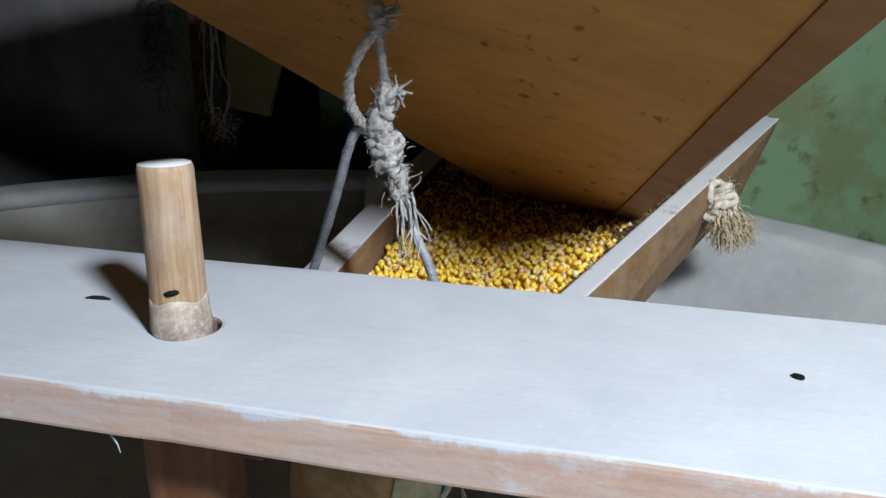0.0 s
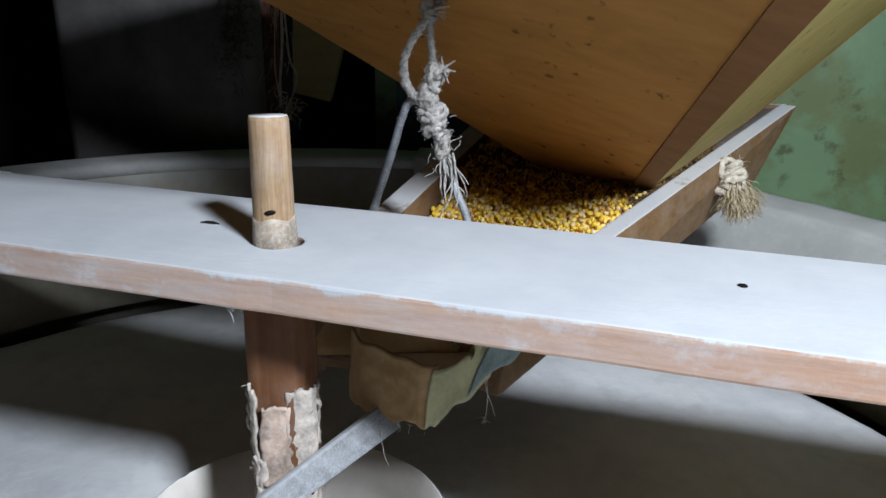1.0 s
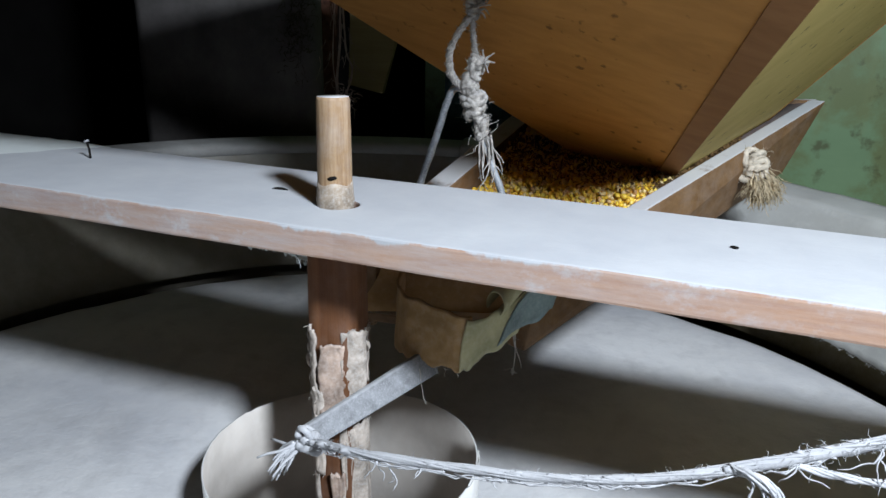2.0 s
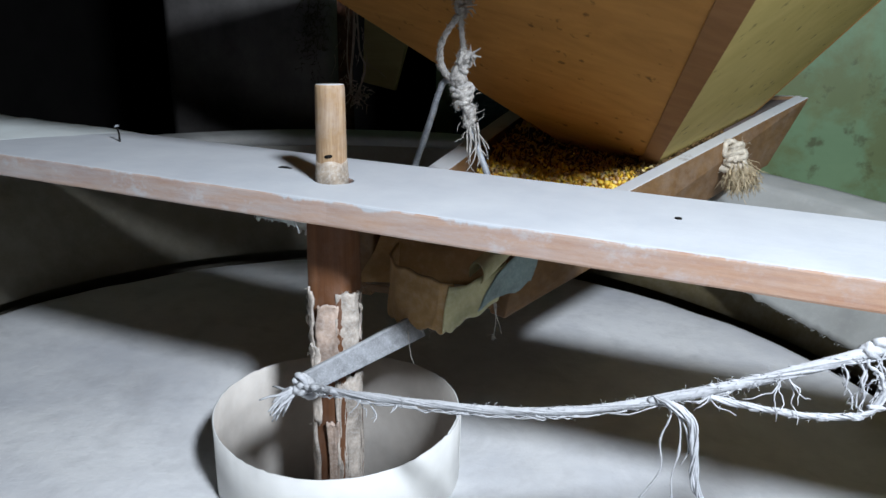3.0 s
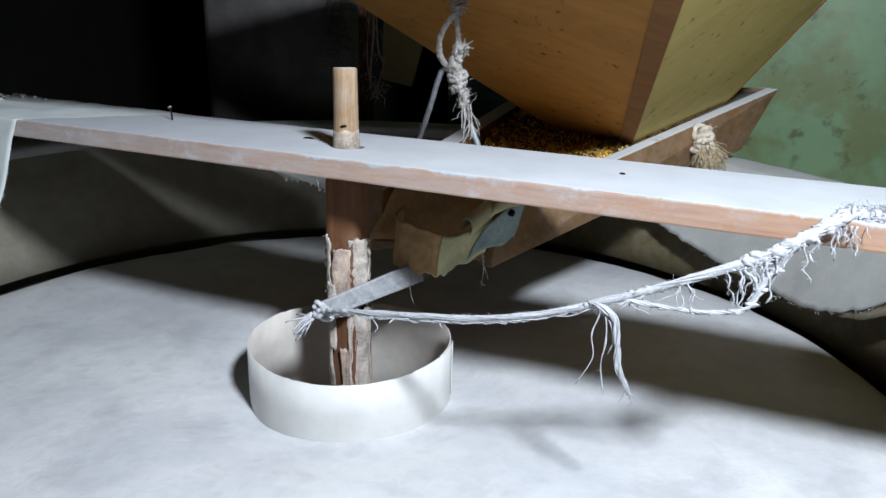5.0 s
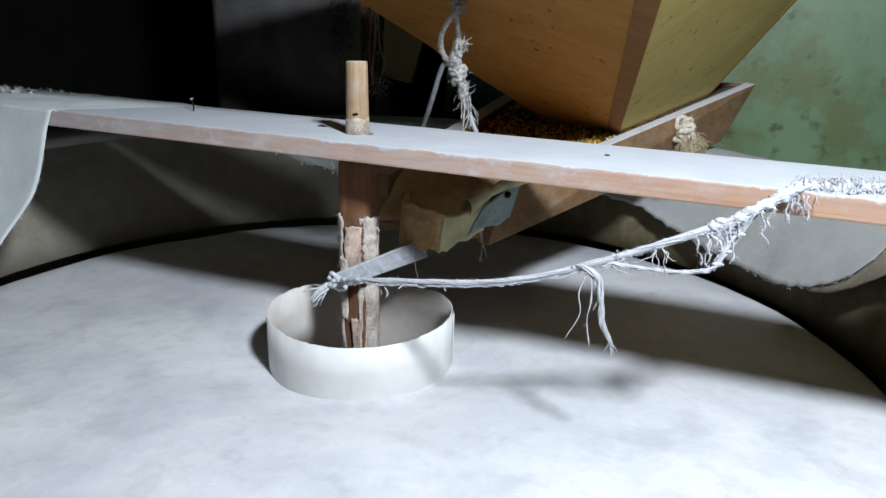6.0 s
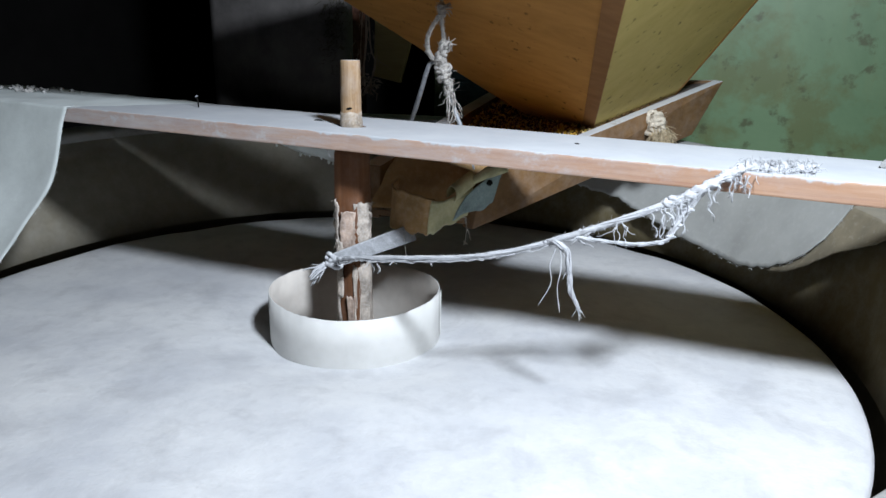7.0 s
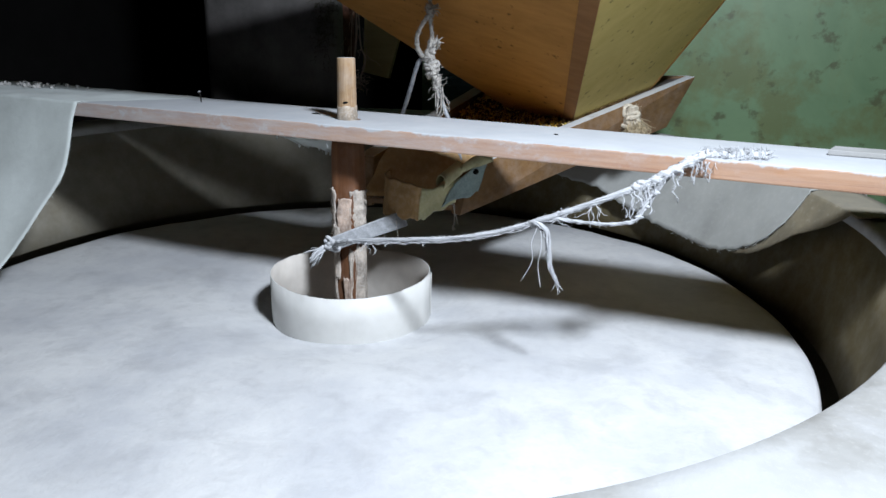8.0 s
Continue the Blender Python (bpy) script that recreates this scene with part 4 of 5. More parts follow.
tagged(new("maize_chaff", me), "brown husk and chaff debris on the maize", "chaff", kind="stuff")

bm = bmesh.new()
for _ in range(420):
    xx = random.uniform(0.02, 0.40)
    yy = 0.475 + random.gauss(0, 0.022) - 0.18 * (xx - 0.2)
    if 0.03 < inside(xx, yy) < 0.97:
        fibre(bm, (xx, yy, grain_z(xx, yy) + random.uniform(0.002, 0.016)), (random.gauss(0, 1), random.gauss(-0.2, 1), random.gauss(0.1, 0.5)), random.uniform(0.008, 0.028), 0.0007, 1.0, 6)
single("maize_husk", bm, M_CHAFF, "brown husk fibres tangled on the maize below the hopper", "husk", kind="stuff")

# ---------------------------------------------------------------- hopper
C1 = Vector((0.352, 0.425, 0.984))
HZ0, TOPZ = 0.940, 1.28
H_FR = lambda z: C1 + Vector((0.070, -0.357, 0.21)) * ((z - 0.984) / 0.21)
H_BR = lambda z: Vector((0.531, 0.695, 1.058)) + Vector((0.109, -0.155, 0.16)) * ((z - 1.058) / 0.16)
H_FL = lambda z: Vector((0.155, 0.523, 0.984)) + Vector((-0.322, -0.152, 0.21)) * ((z - 0.984) / 0.21)
H_BL = lambda z: Vector((0.30, 0.85, 0.984)) + Vector((-0.25, 0.10, 0.21)) * ((z - 0.984) / 0.21)


def hop(a, b, z):
    """A corner line of the hopper at height z: a 0 front, 1 back; b 0 yellow side, 1 the other."""
    # unseen front corner raised 10 cm, added to cast shade on the pier
    if b == 1 and a == 0 and z > 1.0:
        z += 0.10
    return ((H_FR, H_FL), (H_BR, H_BL))[a][b](z)


hopper = thing("grain_hopper", (0.35, 0.6, 0.98), "tapered wooden grain hopper with brown front and yellow side", "hopper")


def panel(name, pts, inward, mat, label, th=0.014):
    bm = bmesh.new()
    prism(bm, pts, inward * th, 0.002)
    part(name, bm, mat, hopper, label)


def face_normal(pts):
    return (pts[1] - pts[0]).cross(pts[2] - pts[0]).normalized()


cen = Vector((0.25, 0.5, 1.27))
for nm, pts, mat, lb in (
        ("front_panel", [hop(0, 0, HZ0), hop(0, 0, TOPZ), hop(0, 1, TOPZ), hop(0, 1, HZ0)], M_HOPPER, "orange-brown plywood front"),
        ("side_panel", [hop(0, 0, HZ0), hop(0, 0, TOPZ), hop(1, 0, TOPZ), hop(1, 0, HZ0)], M_HOPSIDE, "yellow speckled side panel"),
        ("side_panel", [hop(0, 1, HZ0), hop(0, 1, TOPZ), hop(1, 1, TOPZ), hop(1, 1, HZ0)], M_HOPPER, "orange-brown plywood side"),
        ("back_panel", [hop(1, 0, HZ0), hop(1, 0, TOPZ), hop(1, 1, TOPZ), hop(1, 1, HZ0)], M_HOPPER, "orange-brown plywood back")):
    n = face_normal(pts)
    if n.dot(cen - pts[0]) < 0:
        n = -n
    panel(nm, pts, n, mat, lb)
# corner batten along the front edge
e0, e1 = hop(0, 0, HZ0), hop(0, 0, TOPZ)
across = -B_DIR * 0.030
fn = face_normal([hop(0, 0, HZ0), hop(0, 0, TOPZ), hop(0, 1, TOPZ)])
if fn.dot(cen - e0) > 0:
    fn = -fn
bm = bmesh.new()
prism(bm, [e0, e1, e1 + across * 1.5, e0 + across], fn * 0.004, 0.001)
part("corner_batten", bm, M_HOPSTRIP, hopper, "darker wooden corner batten")

# ---------------------------------------------------------------- hanging rope and bail
bail = thing("wire_bail", (0.07, 0.23, 0.93), "bent dusty steel wire bail holding up the feed tray", "wire bail")
bm = bmesh.new()
path = smooth_path([(-0.022, 0.215, 0.85), (0.000, 0.215, 0.91), (0.021, 0.216, 0.972), (0.040, 0.218, 1.03), (0.052, 0.219, 1.070), (0.062, 0.219, 1.090), (0.078, 0.217, 1.085), (0.094, 0.214, 1.05), (0.110, 0.211, 1.01), (0.126, 0.210, 0.972), (0.150, 0.210, 0.905), (0.156, 0.210, 0.885)], 6)
tube(bm, path, 0.0044, 10, 0.10)
fuzz(bm, path, 0.0042, 120, 0.003, 0.0006)
part("wire", bm, M_WIRE, bail, "", True)

rope = thing("hanging_rope", (0.085, 0.212, 1.06), "knotted off-white rope holding the wire bail", "rope")
bm = bmesh.new()
main = smooth_path([(0.086, 0.212, 1.90), (0.086, 0.212, 1.5), (0.084, 0.212, 1.30), (0.083, 0.212, 1.20), (0.084, 0.212, 1.165), (0.088, 0.212, 1.135), (0.092, 0.211, 1.12)], 10)
laid(bm, main, 3, 0.0026, 0.0022, 34, 0.15)
fuzz(bm, main[-40:], 0.0052, 260, 0.006)
part("strand", bm, M_ROPE, rope, "", True)
bm = bmesh.new()
loop = smooth_path([(0.084, 0.208, 1.175), (0.072, 0.206, 1.160), (0.060, 0.206, 1.138), (0.058, 0.208, 1.118), (0.064, 0.210, 1.102), (0.076, 0.210, 1.092)], 8)
laid(bm, loop, 3, 0.0026, 0.0023, 5, 0.2)
fuzz(bm, loop, 0.0055, 180, 0.006)
part("loop", bm, M_ROPE, rope, "", True)


def knot(bm, c, size, seed, turns=5, r=0.0052):
    """A lump of overlapping turns of rope."""
    rnd = random.Random(seed)
    out = []
    for k in range(turns):
        f = (k + 0.5) / turns
        mid = Vector(c) + Vector((rnd.gauss(0, 0.12) * size[0], rnd.gauss(0, 0.12) * size[1], (0.5 - f) * 2 * size[2] * 0.8))
        tilt = Euler((rnd.gauss(0, 0.5), rnd.gauss(0, 0.5), rnd.uniform(0, 6.28)))
        rad = 0.75 + 0.35 * math.sin(f * math.pi) + rnd.gauss(0, 0.08)
        pts = []
        for i in range(15):
            t = 2 * math.pi * i / 13 * 1.05
            w = 1 + 0.18 * math.sin(2 * t + k) + 0.25 * noise.noise(Vector((t * 1.7, k * 4.1, seed)))
            q = Vector((math.cos(t) * size[0] * rad * w, math.sin(t) * size[1] * rad * w, 0.004 * math.sin(t * 1.5 + k)))
            q.rotate(tilt)
            pts.append(mid + q)
        tube(bm, smooth_path(pts, 3), lambda t, k=k: r * (1 + 0.35 * noise.noise(Vector((t * 9, k * 7.7, seed)))), 9, 0.14, True, 300, 3, 0.15)
        out += pts
    return out


for k, (c, sz, tn, rr) in enumerate((((0.084, 0.210, 1.183), (0.0052, 0.0052, 0.012), 6, 0.0032), ((0.090, 0.210, 1.120), (0.0072, 0.0068, 0.009), 7, 0.0032),
                                     ((0.083, 0.212, 1.098), (0.0088, 0.0082, 0.013), 9, 0.0034), ((0.089, 0.212, 1.074), (0.0088, 0.0082, 0.018), 11, 0.0034), ((0.099, 0.212, 1.046), (0.0062, 0.006, 0.016), 8, 0.0030))):
    bm = bmesh.new()
    ps = knot(bm, c, sz, k, max(3, tn // 2), rr)
    clump(bm, c, (sz[0] + rr * 0.9, sz[1] + rr * 0.9, sz[2] + rr * 0.5), k + 3.0, 0.35)
    fuzz(bm, ps, 0.006, 300, 0.005, 0.00035)
    part("knot", bm, M_ROPE, rope, "", True)
bm = bmesh.new()
for c, w, ln in (((0.098, 0.208, 1.124), (1, -0.2, 0.2), 0.024), ((0.090, 0.208, 1.186), (1, -0.2, 0.6), 0.022)):
    for _ in range(9):
        fibre(bm, Vector(c) + Vector([random.gauss(0, 0.002) for _ in range(3)]), Vector(w) + Vector([random.gauss(0, 0.25) for _ in range(3)]), ln * random.uniform(0.4, 1.1), 0.0019, 0.8, 7, 0.3, 5)
for _ in range(34):
    p = Vector((0.104, 0.210, 1.05)) + Vector((random.gauss(0, 0.006), random.gauss(0, 0.004), random.uniform(-0.03, 0.03)))
    fibre(bm, p, (random.gauss(0, 1), random.gauss(0, .6), random.gauss(-0.4, .6)), random.uniform(0.008, 0.02), 0.0007, 0.8, 7)
for _ in range(20):
    p = Vector((0.106, 0.209, 1.035))
    fibre(bm, p + Vector([random.gauss(0, 0.003) for _ in range(3)]), (0.24, -0.02, -1), random.uniform(0.02, 0.070), 0.0015, 0.35, 8, 0.2, 5)
tagged(part("frayed_end", bm, M_ROPE, rope, "frayed loose rope ends", True), kind="stuff")

# ---------------------------------------------------------------- cord from lath to plank
cord = thing("cord", (0.3, -0.14, 0.8), "frayed floury cord tied from the lath up to the plank", "cord")
CP = smooth_path([(0.012, -0.100, 0.786), (0.040, -0.122, 0.800), (0.081, -0.141, 0.812), (0.16, -0.157, 0.8255), (0.24, -0.166, 0.838), (0.30, -0.171, 0.852), (0.363, -0.172, 0.873), (0.42, -0.171, 0.897), (0.461, -0.169, 0.915), (0.53, -0.161, 0.947), (0.575, -0.143, 0.972), (0.605, -0.107, 0.985)], 8)
bm = bmesh.new()
laid(bm, CP, 7, 0.0012, lambda t: 0.0026 + 0.0030 * max(0.0, t - 0.5), 2.5, 0.35, 3)
tube(bm, CP, lambda t: 0.0034 + 0.003 * max(0.0, t - 0.5) + 0.0009 * noise.noise(Vector((t * 19, 8.0, 0))) + 0.0035 * max(0.0, noise.noise(Vector((t * 26, 3.0, 0)))) * max(0.0, min(1.0, (t - 0.78) * 8)), 9, 0.16)
fuzz(bm, CP, 0.0036, 1000, 0.006, 0.0003, 0.5)
for k in range(26):
    p = CP[int((0.02 + 0.9 * k / 25) * (len(CP) - 1))]
    clump(bm, p + jit((k, 1, 0), 1.3, 4, 0.0022), (0.0095 + 0.004 * abs(noise.noise(Vector((k * 1.7, 0, 0)))), 0.0030, 0.0034), 70.0 + k, 0.3)
for _ in range(26):
    i = random.randrange(2, len(CP) - 12)
    j = i + random.randint(4, 11)
    a = [CP[q] + Vector((random.gauss(0, .0012), random.gauss(0, .0015) - 0.003, -0.003 - 0.004 * random.random() * math.sin(math.pi * (q - i) / (j - i)))) for q in range(i, j + 1)]
    tube(bm, a, 0.0006, 5, 0.3)
part("strand", bm, M_ROPE_W, cord, "", True)
bm = bmesh.new()
ps = knot(bm, (0.010, -0.099, 0.786), (0.009, 0.009, 0.011), 11, 3, 0.0036)
clump(bm, (0.010, -0.099, 0.786), (0.010, 0.010, 0.011), 11.0, 0.4)
for _ in range(20):
    fibre(bm, Vector((0.000, -0.104, 0.782)) + Vector([random.gauss(0, 0.002) for _ in range(3)]), (-0.8 + random.gauss(0, .25), -0.5 + random.gauss(0, .25), random.gauss(-0.55, 0.35)), random.uniform(0.026, 0.046), 0.0023, 0.22, 7, 0.3, 6)
tagged(part("knot", bm, M_ROPE_W, cord, "knot with a frayed tip", True), kind="stuff")
bm = bmesh.new()
i = min(range(len(CP)), key=lambda k: abs(CP[k].x - 0.372))
s0 = CP[i]
for r, pts in ((0.0022, [(-0.004, 0, 0.001), (0.010, -0.010, 0.005), (0.024, -0.015, -0.006), (0.029, -0.018, -0.036), (0.033, -0.018, -0.068), (0.046, -0.018, -0.096)]),
               (0.0018, [(0, 0, 0), (0.014, -0.012, 0.003), (0.028, -0.016, -0.010), (0.032, -0.018, -0.040), (0.036, -0.018, -0.072), (0.047, -0.018, -0.098)]),
               (0.0010, [(0.002, 0, 0), (0.010, -0.012, -0.004), (0.004, -0.016, -0.030), (0.007, -0.017, -0.060), (-0.008, -0.018, -0.098)]),
               (0.0012, [(0.004, 0, 0), (0.016, -0.014, -0.006), (0.019, -0.018, -0.036), (0.016, -0.018, -0.066), (0.021, -0.018, -0.104)]),
               (0.0009, [(0.006, 0, 0), (0.020, -0.014, -0.010), (0.026, -0.016, -0.034), (0.022, -0.016, -0.052)])):
    pth = smooth_path([s0 + Vector((q[0], q[1], q[2] * 0.86)) for q in pts], 5)
    tube(bm, pth, lambda t, r=r: r * (1.0 - 0.45 * t) * (1 + 0.8 * noise.noise(Vector((t * 9, r * 4000, 2)))), 8, 0.25)
    if r > 0.0015:
        laid(bm, pth, 3, 0.0008, lambda t: 0.0030 * (1 - 0.4 * t), 2, 0.6, r * 5000)
    fuzz(bm, pth, r, 10, 0.004)
for _ in range(12):
    fibre(bm, s0 + Vector((0.044, -0.018, -0.080)), (0.5 + random.gauss(0, .4), random.gauss(0, .3), -1), random.uniform(0.008, 0.02), 0.0008, 0.4, 5)
for x0, ln in ((0.102, 0.020), (0.108, 0.030), (0.135, 0.014), (0.20, 0.012), (0.41, 0.026), (0.417, 0.020), (0.455, 0.040), (0.462, 0.034)):
    i = min(range(len(CP)), key=lambda k: abs(CP[k].x - x0))
    for _ in range(3):
        fibre(bm, CP[i] + Vector((0, -0.004, -0.003)), (random.gauss(0.1, .25), random.gauss(0, .2), -1), ln * random.uniform(0.6, 1.1), 0.0008, 0.7, 9, 0.3, 5)
tagged(part("hanging_threads", bm, M_ROPE_W, cord, "threads hanging from the cord", True), kind="stuff")
bm = bmesh.new()
sag = smooth_path([(0.40, -0.172, 0.887), (0.44, -0.176, 0.886), (0.48, -0.176, 0.886), (0.516, -0.174, 0.894), (0.529, -0.168, 0.918), (0.55, -0.155, 0.955)], 7)
laid(bm, sag, 5, 0.0012, 0.0016, 3, 0.6, 8)
for k in range(10):
    clump(bm, sag[int(k / 9 * (len(sag) - 1))] + jit((k, 3, 0), 1.3, 6, 0.002), (0.0070, 0.0026, 0.0028), 130.0 + k, 0.4)
fuzz(bm, sag, 0.002, 90, 0.006, 0.00024, 0.5)
for k in range(13):
    t = 0.80 + 0.19 * k / 12
    c = CP[int(t * (len(CP) - 1))]
    big = 0.8 + 0.5 * noise.noise(Vector((k * 1.9, 2.0, 0)))
    clump(bm, c + jit((k, 0, 0), 1.7, 9, 0.003), (0.0095, 0.0072 * big, 0.0082 * big), 20.0 + k * 1.3, 0.35)
for k, (x0, ln, r, lean) in enumerate(((0.496, 0.036, 0.0012, 0.3), (0.507, 0.052, 0.0016, 0.25), (0.519, 0.044, 0.0010, -0.2), (0.530, 0.050, 0.0022, 0.1), (0.540, 0.022, 0.0024, 0.2), (0.551, 0.034, 0.0011, -0.2),
                                       (0.562, 0.046, 0.0016, 0.1), (0.571, 0.024, 0.0026, 0.0), (0.582, 0.038, 0.0016, 0.15), (0.592, 0.030, 0.0020, -0.1))):
    i = min(range(len(CP)), key=lambda q: abs(CP[q].x - x0))
    drip(bm, CP[i] + Vector((0, -0.004, -0.002)), ln, r, 3.0 + k * 1.9, lean)
for k in range(30):
    a = sag[random.randint(19, len(sag) - 1)]
    b = CP[min(range(len(CP)), key=lambda q: abs(CP[q].x - a.x - random.gauss(0.006, 0.014)))]
    if k % 3:
        a = a.lerp(b, random.uniform(0.0, 0.5))
    tube(bm, smooth_path([a, a.lerp(b, 0.35) + jit((k, 4, 2), 3, k, 0.012), a.lerp(b, 0.7) + jit((k, 6, 2), 3, k, 0.010), b], 5), lambda t, k=k: (0.0005 + 0.0009 * abs(noise.noise(Vector((t * 5, k * 3.0, 1))))) * (2.2 if k % 9 == 0 else 1.0), 5, 0.25)
for k in range(5):
    a, b = sag[-4 - 2 * k], CP[min(range(len(CP)), key=lambda q: abs(CP[q].x - 0.50 - 0.012 * k))]
    tube(bm, smooth_path([a, a.lerp(b, 0.4) + jit((k, 1, 2), 3, k, 0.008), b], 6), lambda t: 0.0009 + 0.0008 * max(0.0, noise.noise(Vector((t * 6, k * 3.0, 1)))), 6, 0.2)
fuzz(bm, CP[-40:], 0.006, 260, 0.007, 0.0003, 0.4)
tagged(part("frayed_loop", bm, M_ROPE_W, cord, "sagging frayed loop", True), kind="stuff")
bm = bmesh.new()
for k in range(300):
    u = 0.604 + 0.088 * random.random() ** 0.9
    v = -0.060 + 0.38 * (u - 0.604) + random.gauss(0, 0.011)
    fibre(bm, on_plank(u, max(-0.076, v), 0.0015), (random.gauss(0, 1), random.gauss(0, 0.6), abs(random.gauss(0.5, 0.5))), random.uniform(0.008, 0.026), random.uniform(0.0006, 0.0013), 1.1, 8, 0.35, 5)
for k in range(14):
    u = 0.606 + 0.006 * k
    clump(bm, on_plank(u, -0.062 + 0.38 * (u - 0.604) + random.gauss(0, 0.007), 0.001), (0.007, 0.008, 0.0045 + 0.002 * (k % 3)), 40.0 + k, 0.8)
for k in range(4):
    fuzz(bm, [on_plank(0.600 + 0.02 * k, -0.066 + 0.012 * k, 0.005), on_plank(0.622 + 0.02 * k, -0.056 + 0.012 * k, 0.007)], 0.006, 120, 0.008, 0.00035, 0.0)
    drip(bm, on_plank(0.600 + 0.005 * k, -0.083, -0.004), 0.016 + 0.006 * k, 0.0014, 50.0 + k, 0.1)
tagged(part("tangle", bm, M_ROPE_W, cord, "tangled frayed fibres lying on the plank", True), kind="stuff")

# ---------------------------------------------------------------- rag tuft on the tray
tuft = thing("rope_tuft", (0.46, 0.56, 0.95), "frayed jute rope end knotted to the tray board", "rope end")
bm = bmesh.new()
TC = Vector((0.466, 0.570, 0.950))
for _ in range(520):
    o = Vector([random.gauss(0, 0.0075) for _ in range(3)])
    fibre(bm, TC + o + Vector((0.008, -0.006, -0.010)), Vector((0.30, -0.20, -0.75)) + o * 28, random.uniform(0.024, 0.044), 0.0009, 0.45, 6, 0.3)
tagged(part("frayed_tip", bm, M_TUFT, tuft, "splayed yellowish fibre tip", True), kind="stuff")
bm = bmesh.new()
ps = knot(bm, TC + Vector((-0.002, 0.0, 0.008)), (0.015, 0.013, 0.022), 31, 11, 0.0050)
clump(bm, TC + Vector((-0.002, 0.0, 0.004)), (0.017, 0.015, 0.021), 33.0, 0.5)
fuzz(bm, ps, 0.006, 420, 0.012, 0.0005)
part("knot", bm, M_TUFTKNOT, tuft, "", True)

# ---------------------------------------------------------------- cloth over the end of the plank
cloth = thing("cloth", on_plank(-0.75, 0.0, 0.0), "pale grey-green floury cloth draped over the plank end", "cloth")
CS = [(0.137, -0.012), (0.1375, -0.004), (0.135, 0.0016), (0.09, 0.0014), (0.0, 0.0014), (-0.07, 0.0016), (-0.084, 0.0), (-0.097, -0.05), (-0.13, -0.13), (-0.20, -0.21), (-0.27, -0.285), (-0.33, -0.325)]
RU = [-0.42, -0.415, -0.41, -0.44, -0.49, -0.540, -0.550, -0.553, -0.548, -0.556, -0.580, -0.61]


def drape(u, v):
    x = v * (len(CS) - 1)
    i = min(int(x), len(CS) - 2)
    f = x - i
    vv = CS[i][0] * (1 - f) + CS[i + 1][0] * f
    ww = CS[i][1] * (1 - f) + CS[i + 1][1] * f
    if i >= 6:
        P = [CS[max(6, i - 1)], CS[i], CS[i + 1], CS[min(len(CS) - 1, i + 2)]]
        vv, ww = (0.5 * (2 * P[1][c] + (P[2][c] - P[0][c]) * f + (2 * P[0][c] - 5 * P[1][c] + 4 * P[2][c] - P[3][c]) * f * f + (3 * P[1][c] - P[0][c] - 3 * P[2][c] + P[3][c]) * f ** 3) for c in (0, 1))
    g = f * f * (3 - 2 * f)
    ru = RU[i] * (1 - g) + RU[i + 1] * g
    uu = ru + (-1.05 - ru) * u
    fold = noise.noise(Vector((uu * 9, v * 2.2, 0)))
    hang = max(0.0, v - 0.5)
    p = on_plank(uu, vv, ww)
    p += Vector((0, -0.05 * fold * hang, 0.0))
    p.z += 0.005 * abs(noise.noise(Vector((uu * 13, vv * 13, 4)))) * min(1.0, u * 6)
    p.x += 0.006 * noise.noise(Vector((v * 14, 2, 0)))
    if v < 0.5:
        p.z -= 0.0018 * max(0.0, 1 - u * 10)
    return p


bm = bmesh.new()
grid_sheet(bm, 44, 66, drape, 0.0008)
part("sheet", bm, M_CLOTH, cloth, "", True)
bm = bmesh.new()
for _ in range(110):
    v = random.uniform(0.5, 1.0)
    p = drape(0.0, v)
    fibre(bm, p, (0.8, -0.3, random.gauss(-0.5, .6)), random.uniform(0.001, 0.007), 0.0005, 0.8, 4)
tagged(part("frayed_edge", bm, M_CLOTH, cloth), kind="stuff")

bm = bmesh.new()
for _ in range(40):
    uu, vv = random.gauss(-0.84, 0.05), random.uniform(0.04, 0.125)
    c = on_plank(uu, vv, 0.006)
    r = random.uniform(0.002, 0.006)
    g = bmesh.ops.create_icosphere(bm, subdivisions=1, radius=r, matrix=Matrix.Translation(c))
    for vtx in g["verts"]:
        vtx.co += Vector([random.gauss(0, r * 0.25) for _ in range(3)])
tagged(part("flour_crumbs", bm, M_HEAP, cloth, "crumbs of caked flour"), kind="stuff")

# ---------------------------------------------------------------- nails and marks on the plank
nail = thing("nail", on_plank(-0.373, 0.063, 0), "bent dark nail standing in the plank", "nail", "plank nails")
bm = bmesh.new()
tube(bm, [on_plank(-0.373, 0.063, -0.01), on_plank(-0.374, 0.063, 0.012), on_plank(-0.378, 0.064, 0.020)], 0.0014, 8)
part("shank", bm, M_DARK, nail)
bm = bmesh.new()
tube(bm, [on_plank(-0.3775, 0.064, 0.0195), on_plank(-0.3785, 0.064, 0.0215)], 0.0032, 10)
part("head", bm, M_WIRE, nail)
# first disc is a nail head, second paints the dark hole by the cloth
for u, v, r in ((0.372, 0.030, 0.0036), (-0.74, 0.07, 0.006)):
    bm = bmesh.new()
    tube(bm, [on_plank(u, v, -0.004), on_plank(u, v, 0.0012)], r, 9, 0.2)
    part("dark_disc", bm, M_DARK, plank, "dark disc drawn for a nail head and a hole")

bm = bmesh.new()
tube(bm, [on_plank(-0.092, 0.030, 0.0004), on_plank(-0.086, 0.031, 0.0008), on_plank(-0.080, 0.032, 0.0009), on_plank(-0.074, 0.032, 0.0004)], lambda t: 0.0006 + 0.0013 * math.sin(math.pi * t), 6, 0.3)
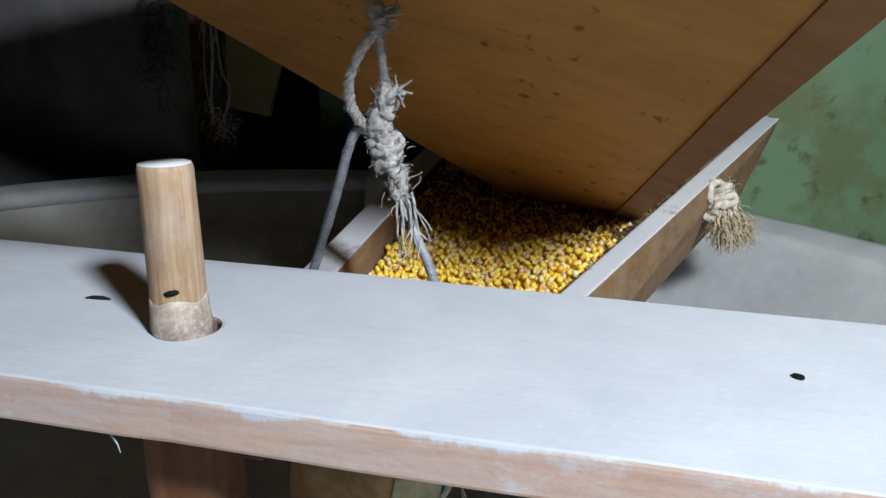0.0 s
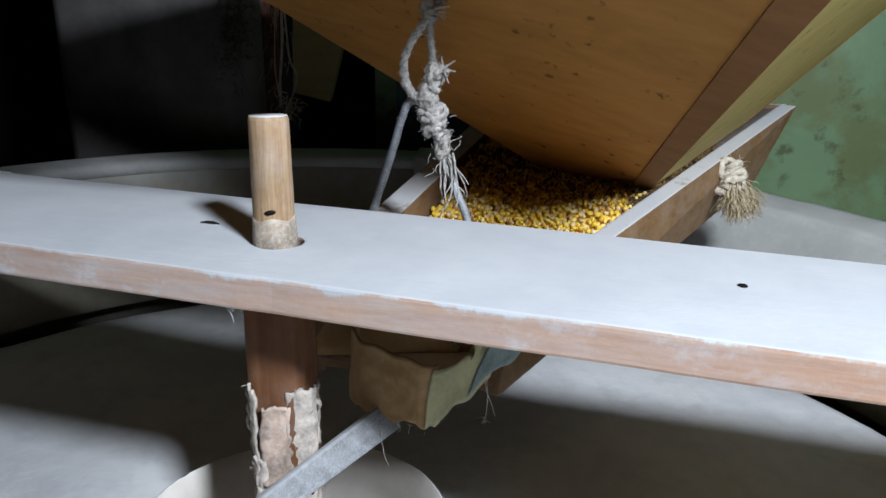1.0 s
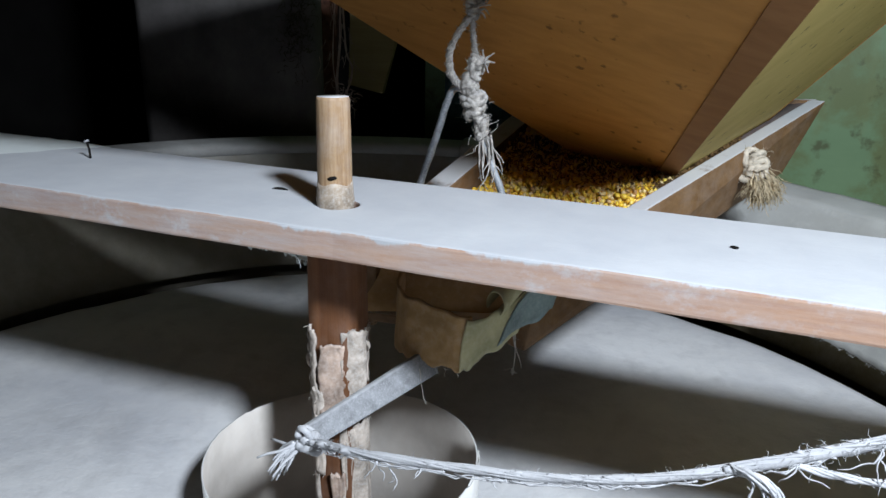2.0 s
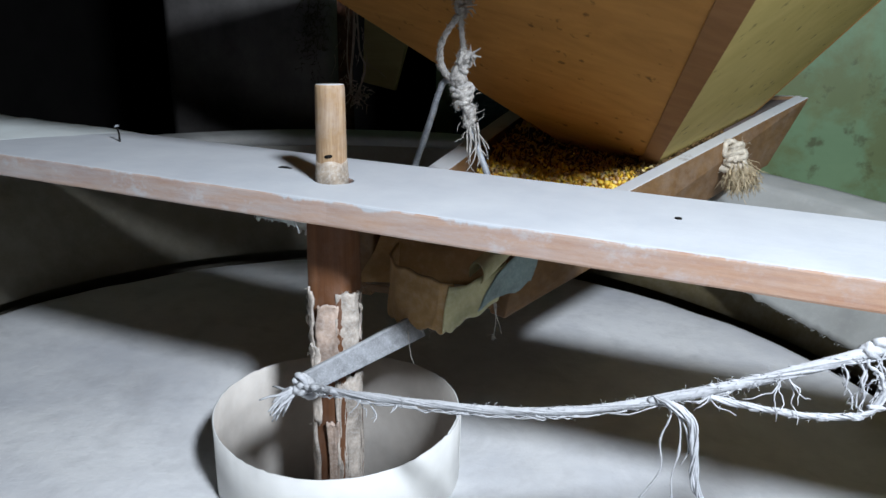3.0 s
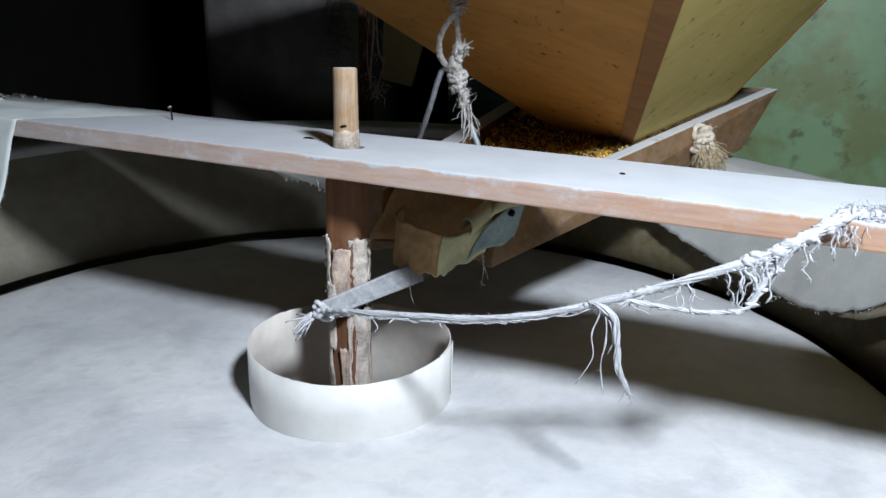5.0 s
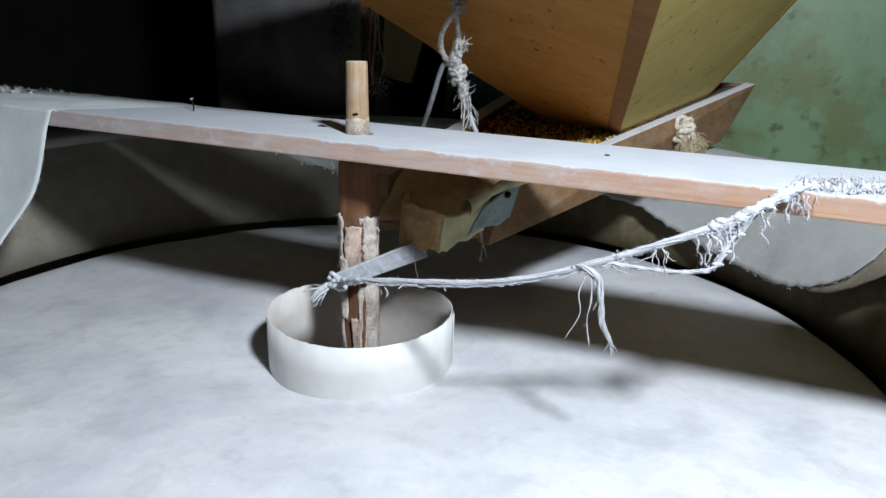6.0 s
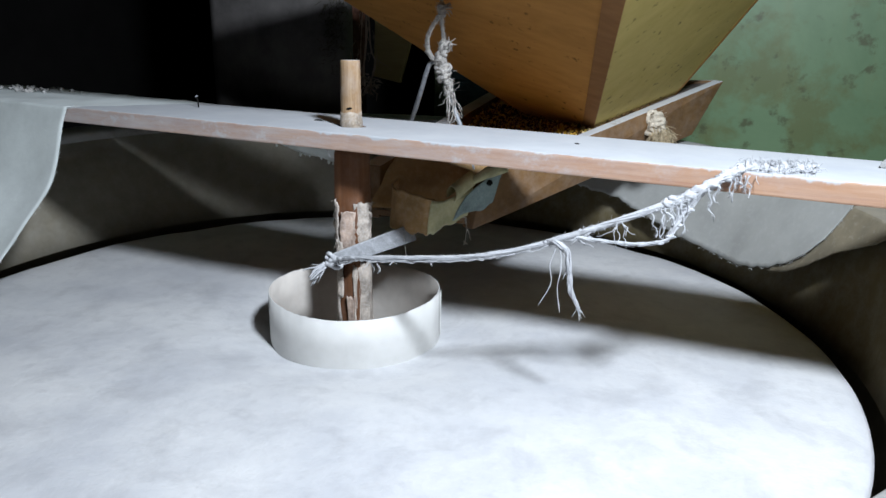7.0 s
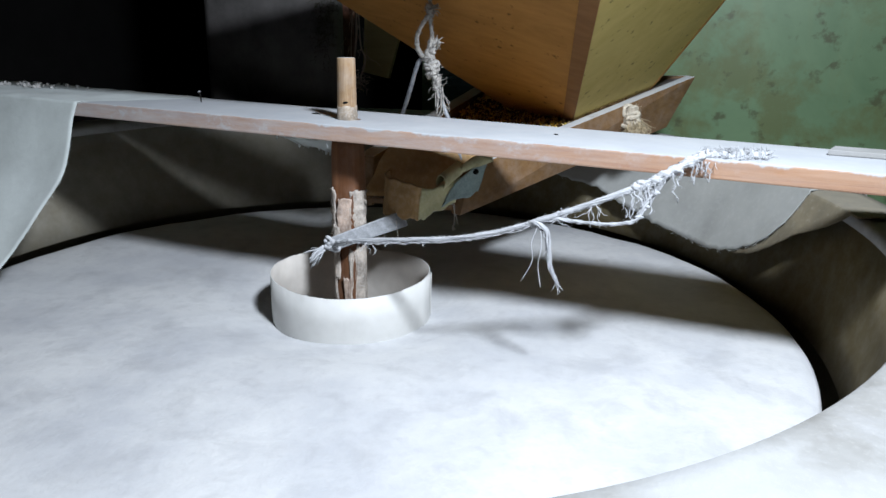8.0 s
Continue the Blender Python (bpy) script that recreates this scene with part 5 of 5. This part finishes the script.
part("splinter", bm, M_DARK, plank, "dark splinter lying in the flour")

# ---------------------------------------------------------------- behind the vat
bm = bmesh.new()
prev = None
for i in range(13):
    z = 0.0 + i * 2.6 / 12
    ring = [bm.verts.new(Vector((-0.505 + 0.050 * math.cos(a), 1.05 + 0.042 * math.sin(a), z)) + jit((math.cos(a), math.sin(a), z), 3, 4, 0.012)) for a in [2 * math.pi * k / 14 for k in range(14)]]
    if prev:
        for k in range(14):
            bm.faces.new((prev[k], prev[(k + 1) % 14], ring[(k + 1) % 14], ring[k]))
    prev = ring
single("post", bm, M_BURLAP, "dark reddish-brown rough timber post", "post", smooth=True)
webs = thing("cobweb_strands", (-0.385, 0.93, 1.0), "dusty cobwebs and fibres hanging on the post", "cobweb", kind="stuff")
bm = bmesh.new()
for _ in range(30):
    p = Vector((random.gauss(-0.40, 0.022), 0.95 + random.gauss(0, 0.012), random.uniform(1.04, 1.24)))
    fibre(bm, p, (random.gauss(0, .3), random.gauss(0, .2), -1), random.uniform(0.02, 0.08), 0.0008, 0.5, 7)
for r, strand in ((0.0028, ((-0.402, 1.30), (-0.401, 1.16), (-0.406, 1.10), (-0.414, 1.05), (-0.416, 0.995))),
                  (0.0021, ((-0.404, 1.30), (-0.396, 1.17), (-0.388, 1.10), (-0.376, 1.06), (-0.388, 1.01), (-0.402, 0.985))),
                  (0.0014, ((-0.412, 1.24), (-0.420, 1.14), (-0.424, 1.07), (-0.415, 1.02)))):
    pts = [Vector((x, 0.95 + random.gauss(0, .004), z)) for x, z in strand]
    tube(bm, smooth_path(pts, 5), r, 6, 0.3)
for _ in range(70):
    fibre(bm, (-0.398 + random.gauss(0, .014), 0.95, 0.993 + random.gauss(0, .012)), (random.gauss(0.2, 1), random.gauss(0, .4), random.gauss(-0.2, .6)), random.uniform(0.012, 0.032), 0.0016, 0.9, 7)
part("strands", bm, M_WEB, webs)
bm = bmesh.new()
for _ in range(260):
    p = Vector((random.gauss(-0.485, 0.020), 0.897, random.gauss(1.16, 0.05)))
    fibre(bm, p, (-0.6 + random.gauss(0, .6), -0.2, random.gauss(-0.4, .6)), random.uniform(0.010, 0.035), 0.0008, 1.1, 8)
part("dust_fringe", bm, M_FRINGE, webs, "olive dust fringe")
bm = bmesh.new()
prism(bm, [(-0.445, 1.09, 1.013), (-0.354, 1.09, 0.994), (-0.295, 1.09, 1.20), (-0.435, 1.09, 1.24)], (0.0, 0.02, 0), 0.002)
single("board_offcut", bm, M_BOARD, "dull olive-brown board hanging behind the vat", "board")
crate = thing("plastic_crate", (0.05, 1.12, 0.0), "dark teal slotted plastic crate behind the vat", "crate")
bm = bmesh.new()
box(bm, (-0.20, 1.12, 0.0), (0.35, 1.21, 1.18), 0.01)
part("body", bm, M_CRATE, crate)
for r in range(5):
    for c in range(9):
        bm = bmesh.new()
        box(bm, (-0.17 + c * 0.055, 1.112, 0.93 + r * 0.035), (-0.13 + c * 0.055, 1.122, 0.942 + r * 0.035), 0.003)
        part("slat", bm, M_CRATE, crate)
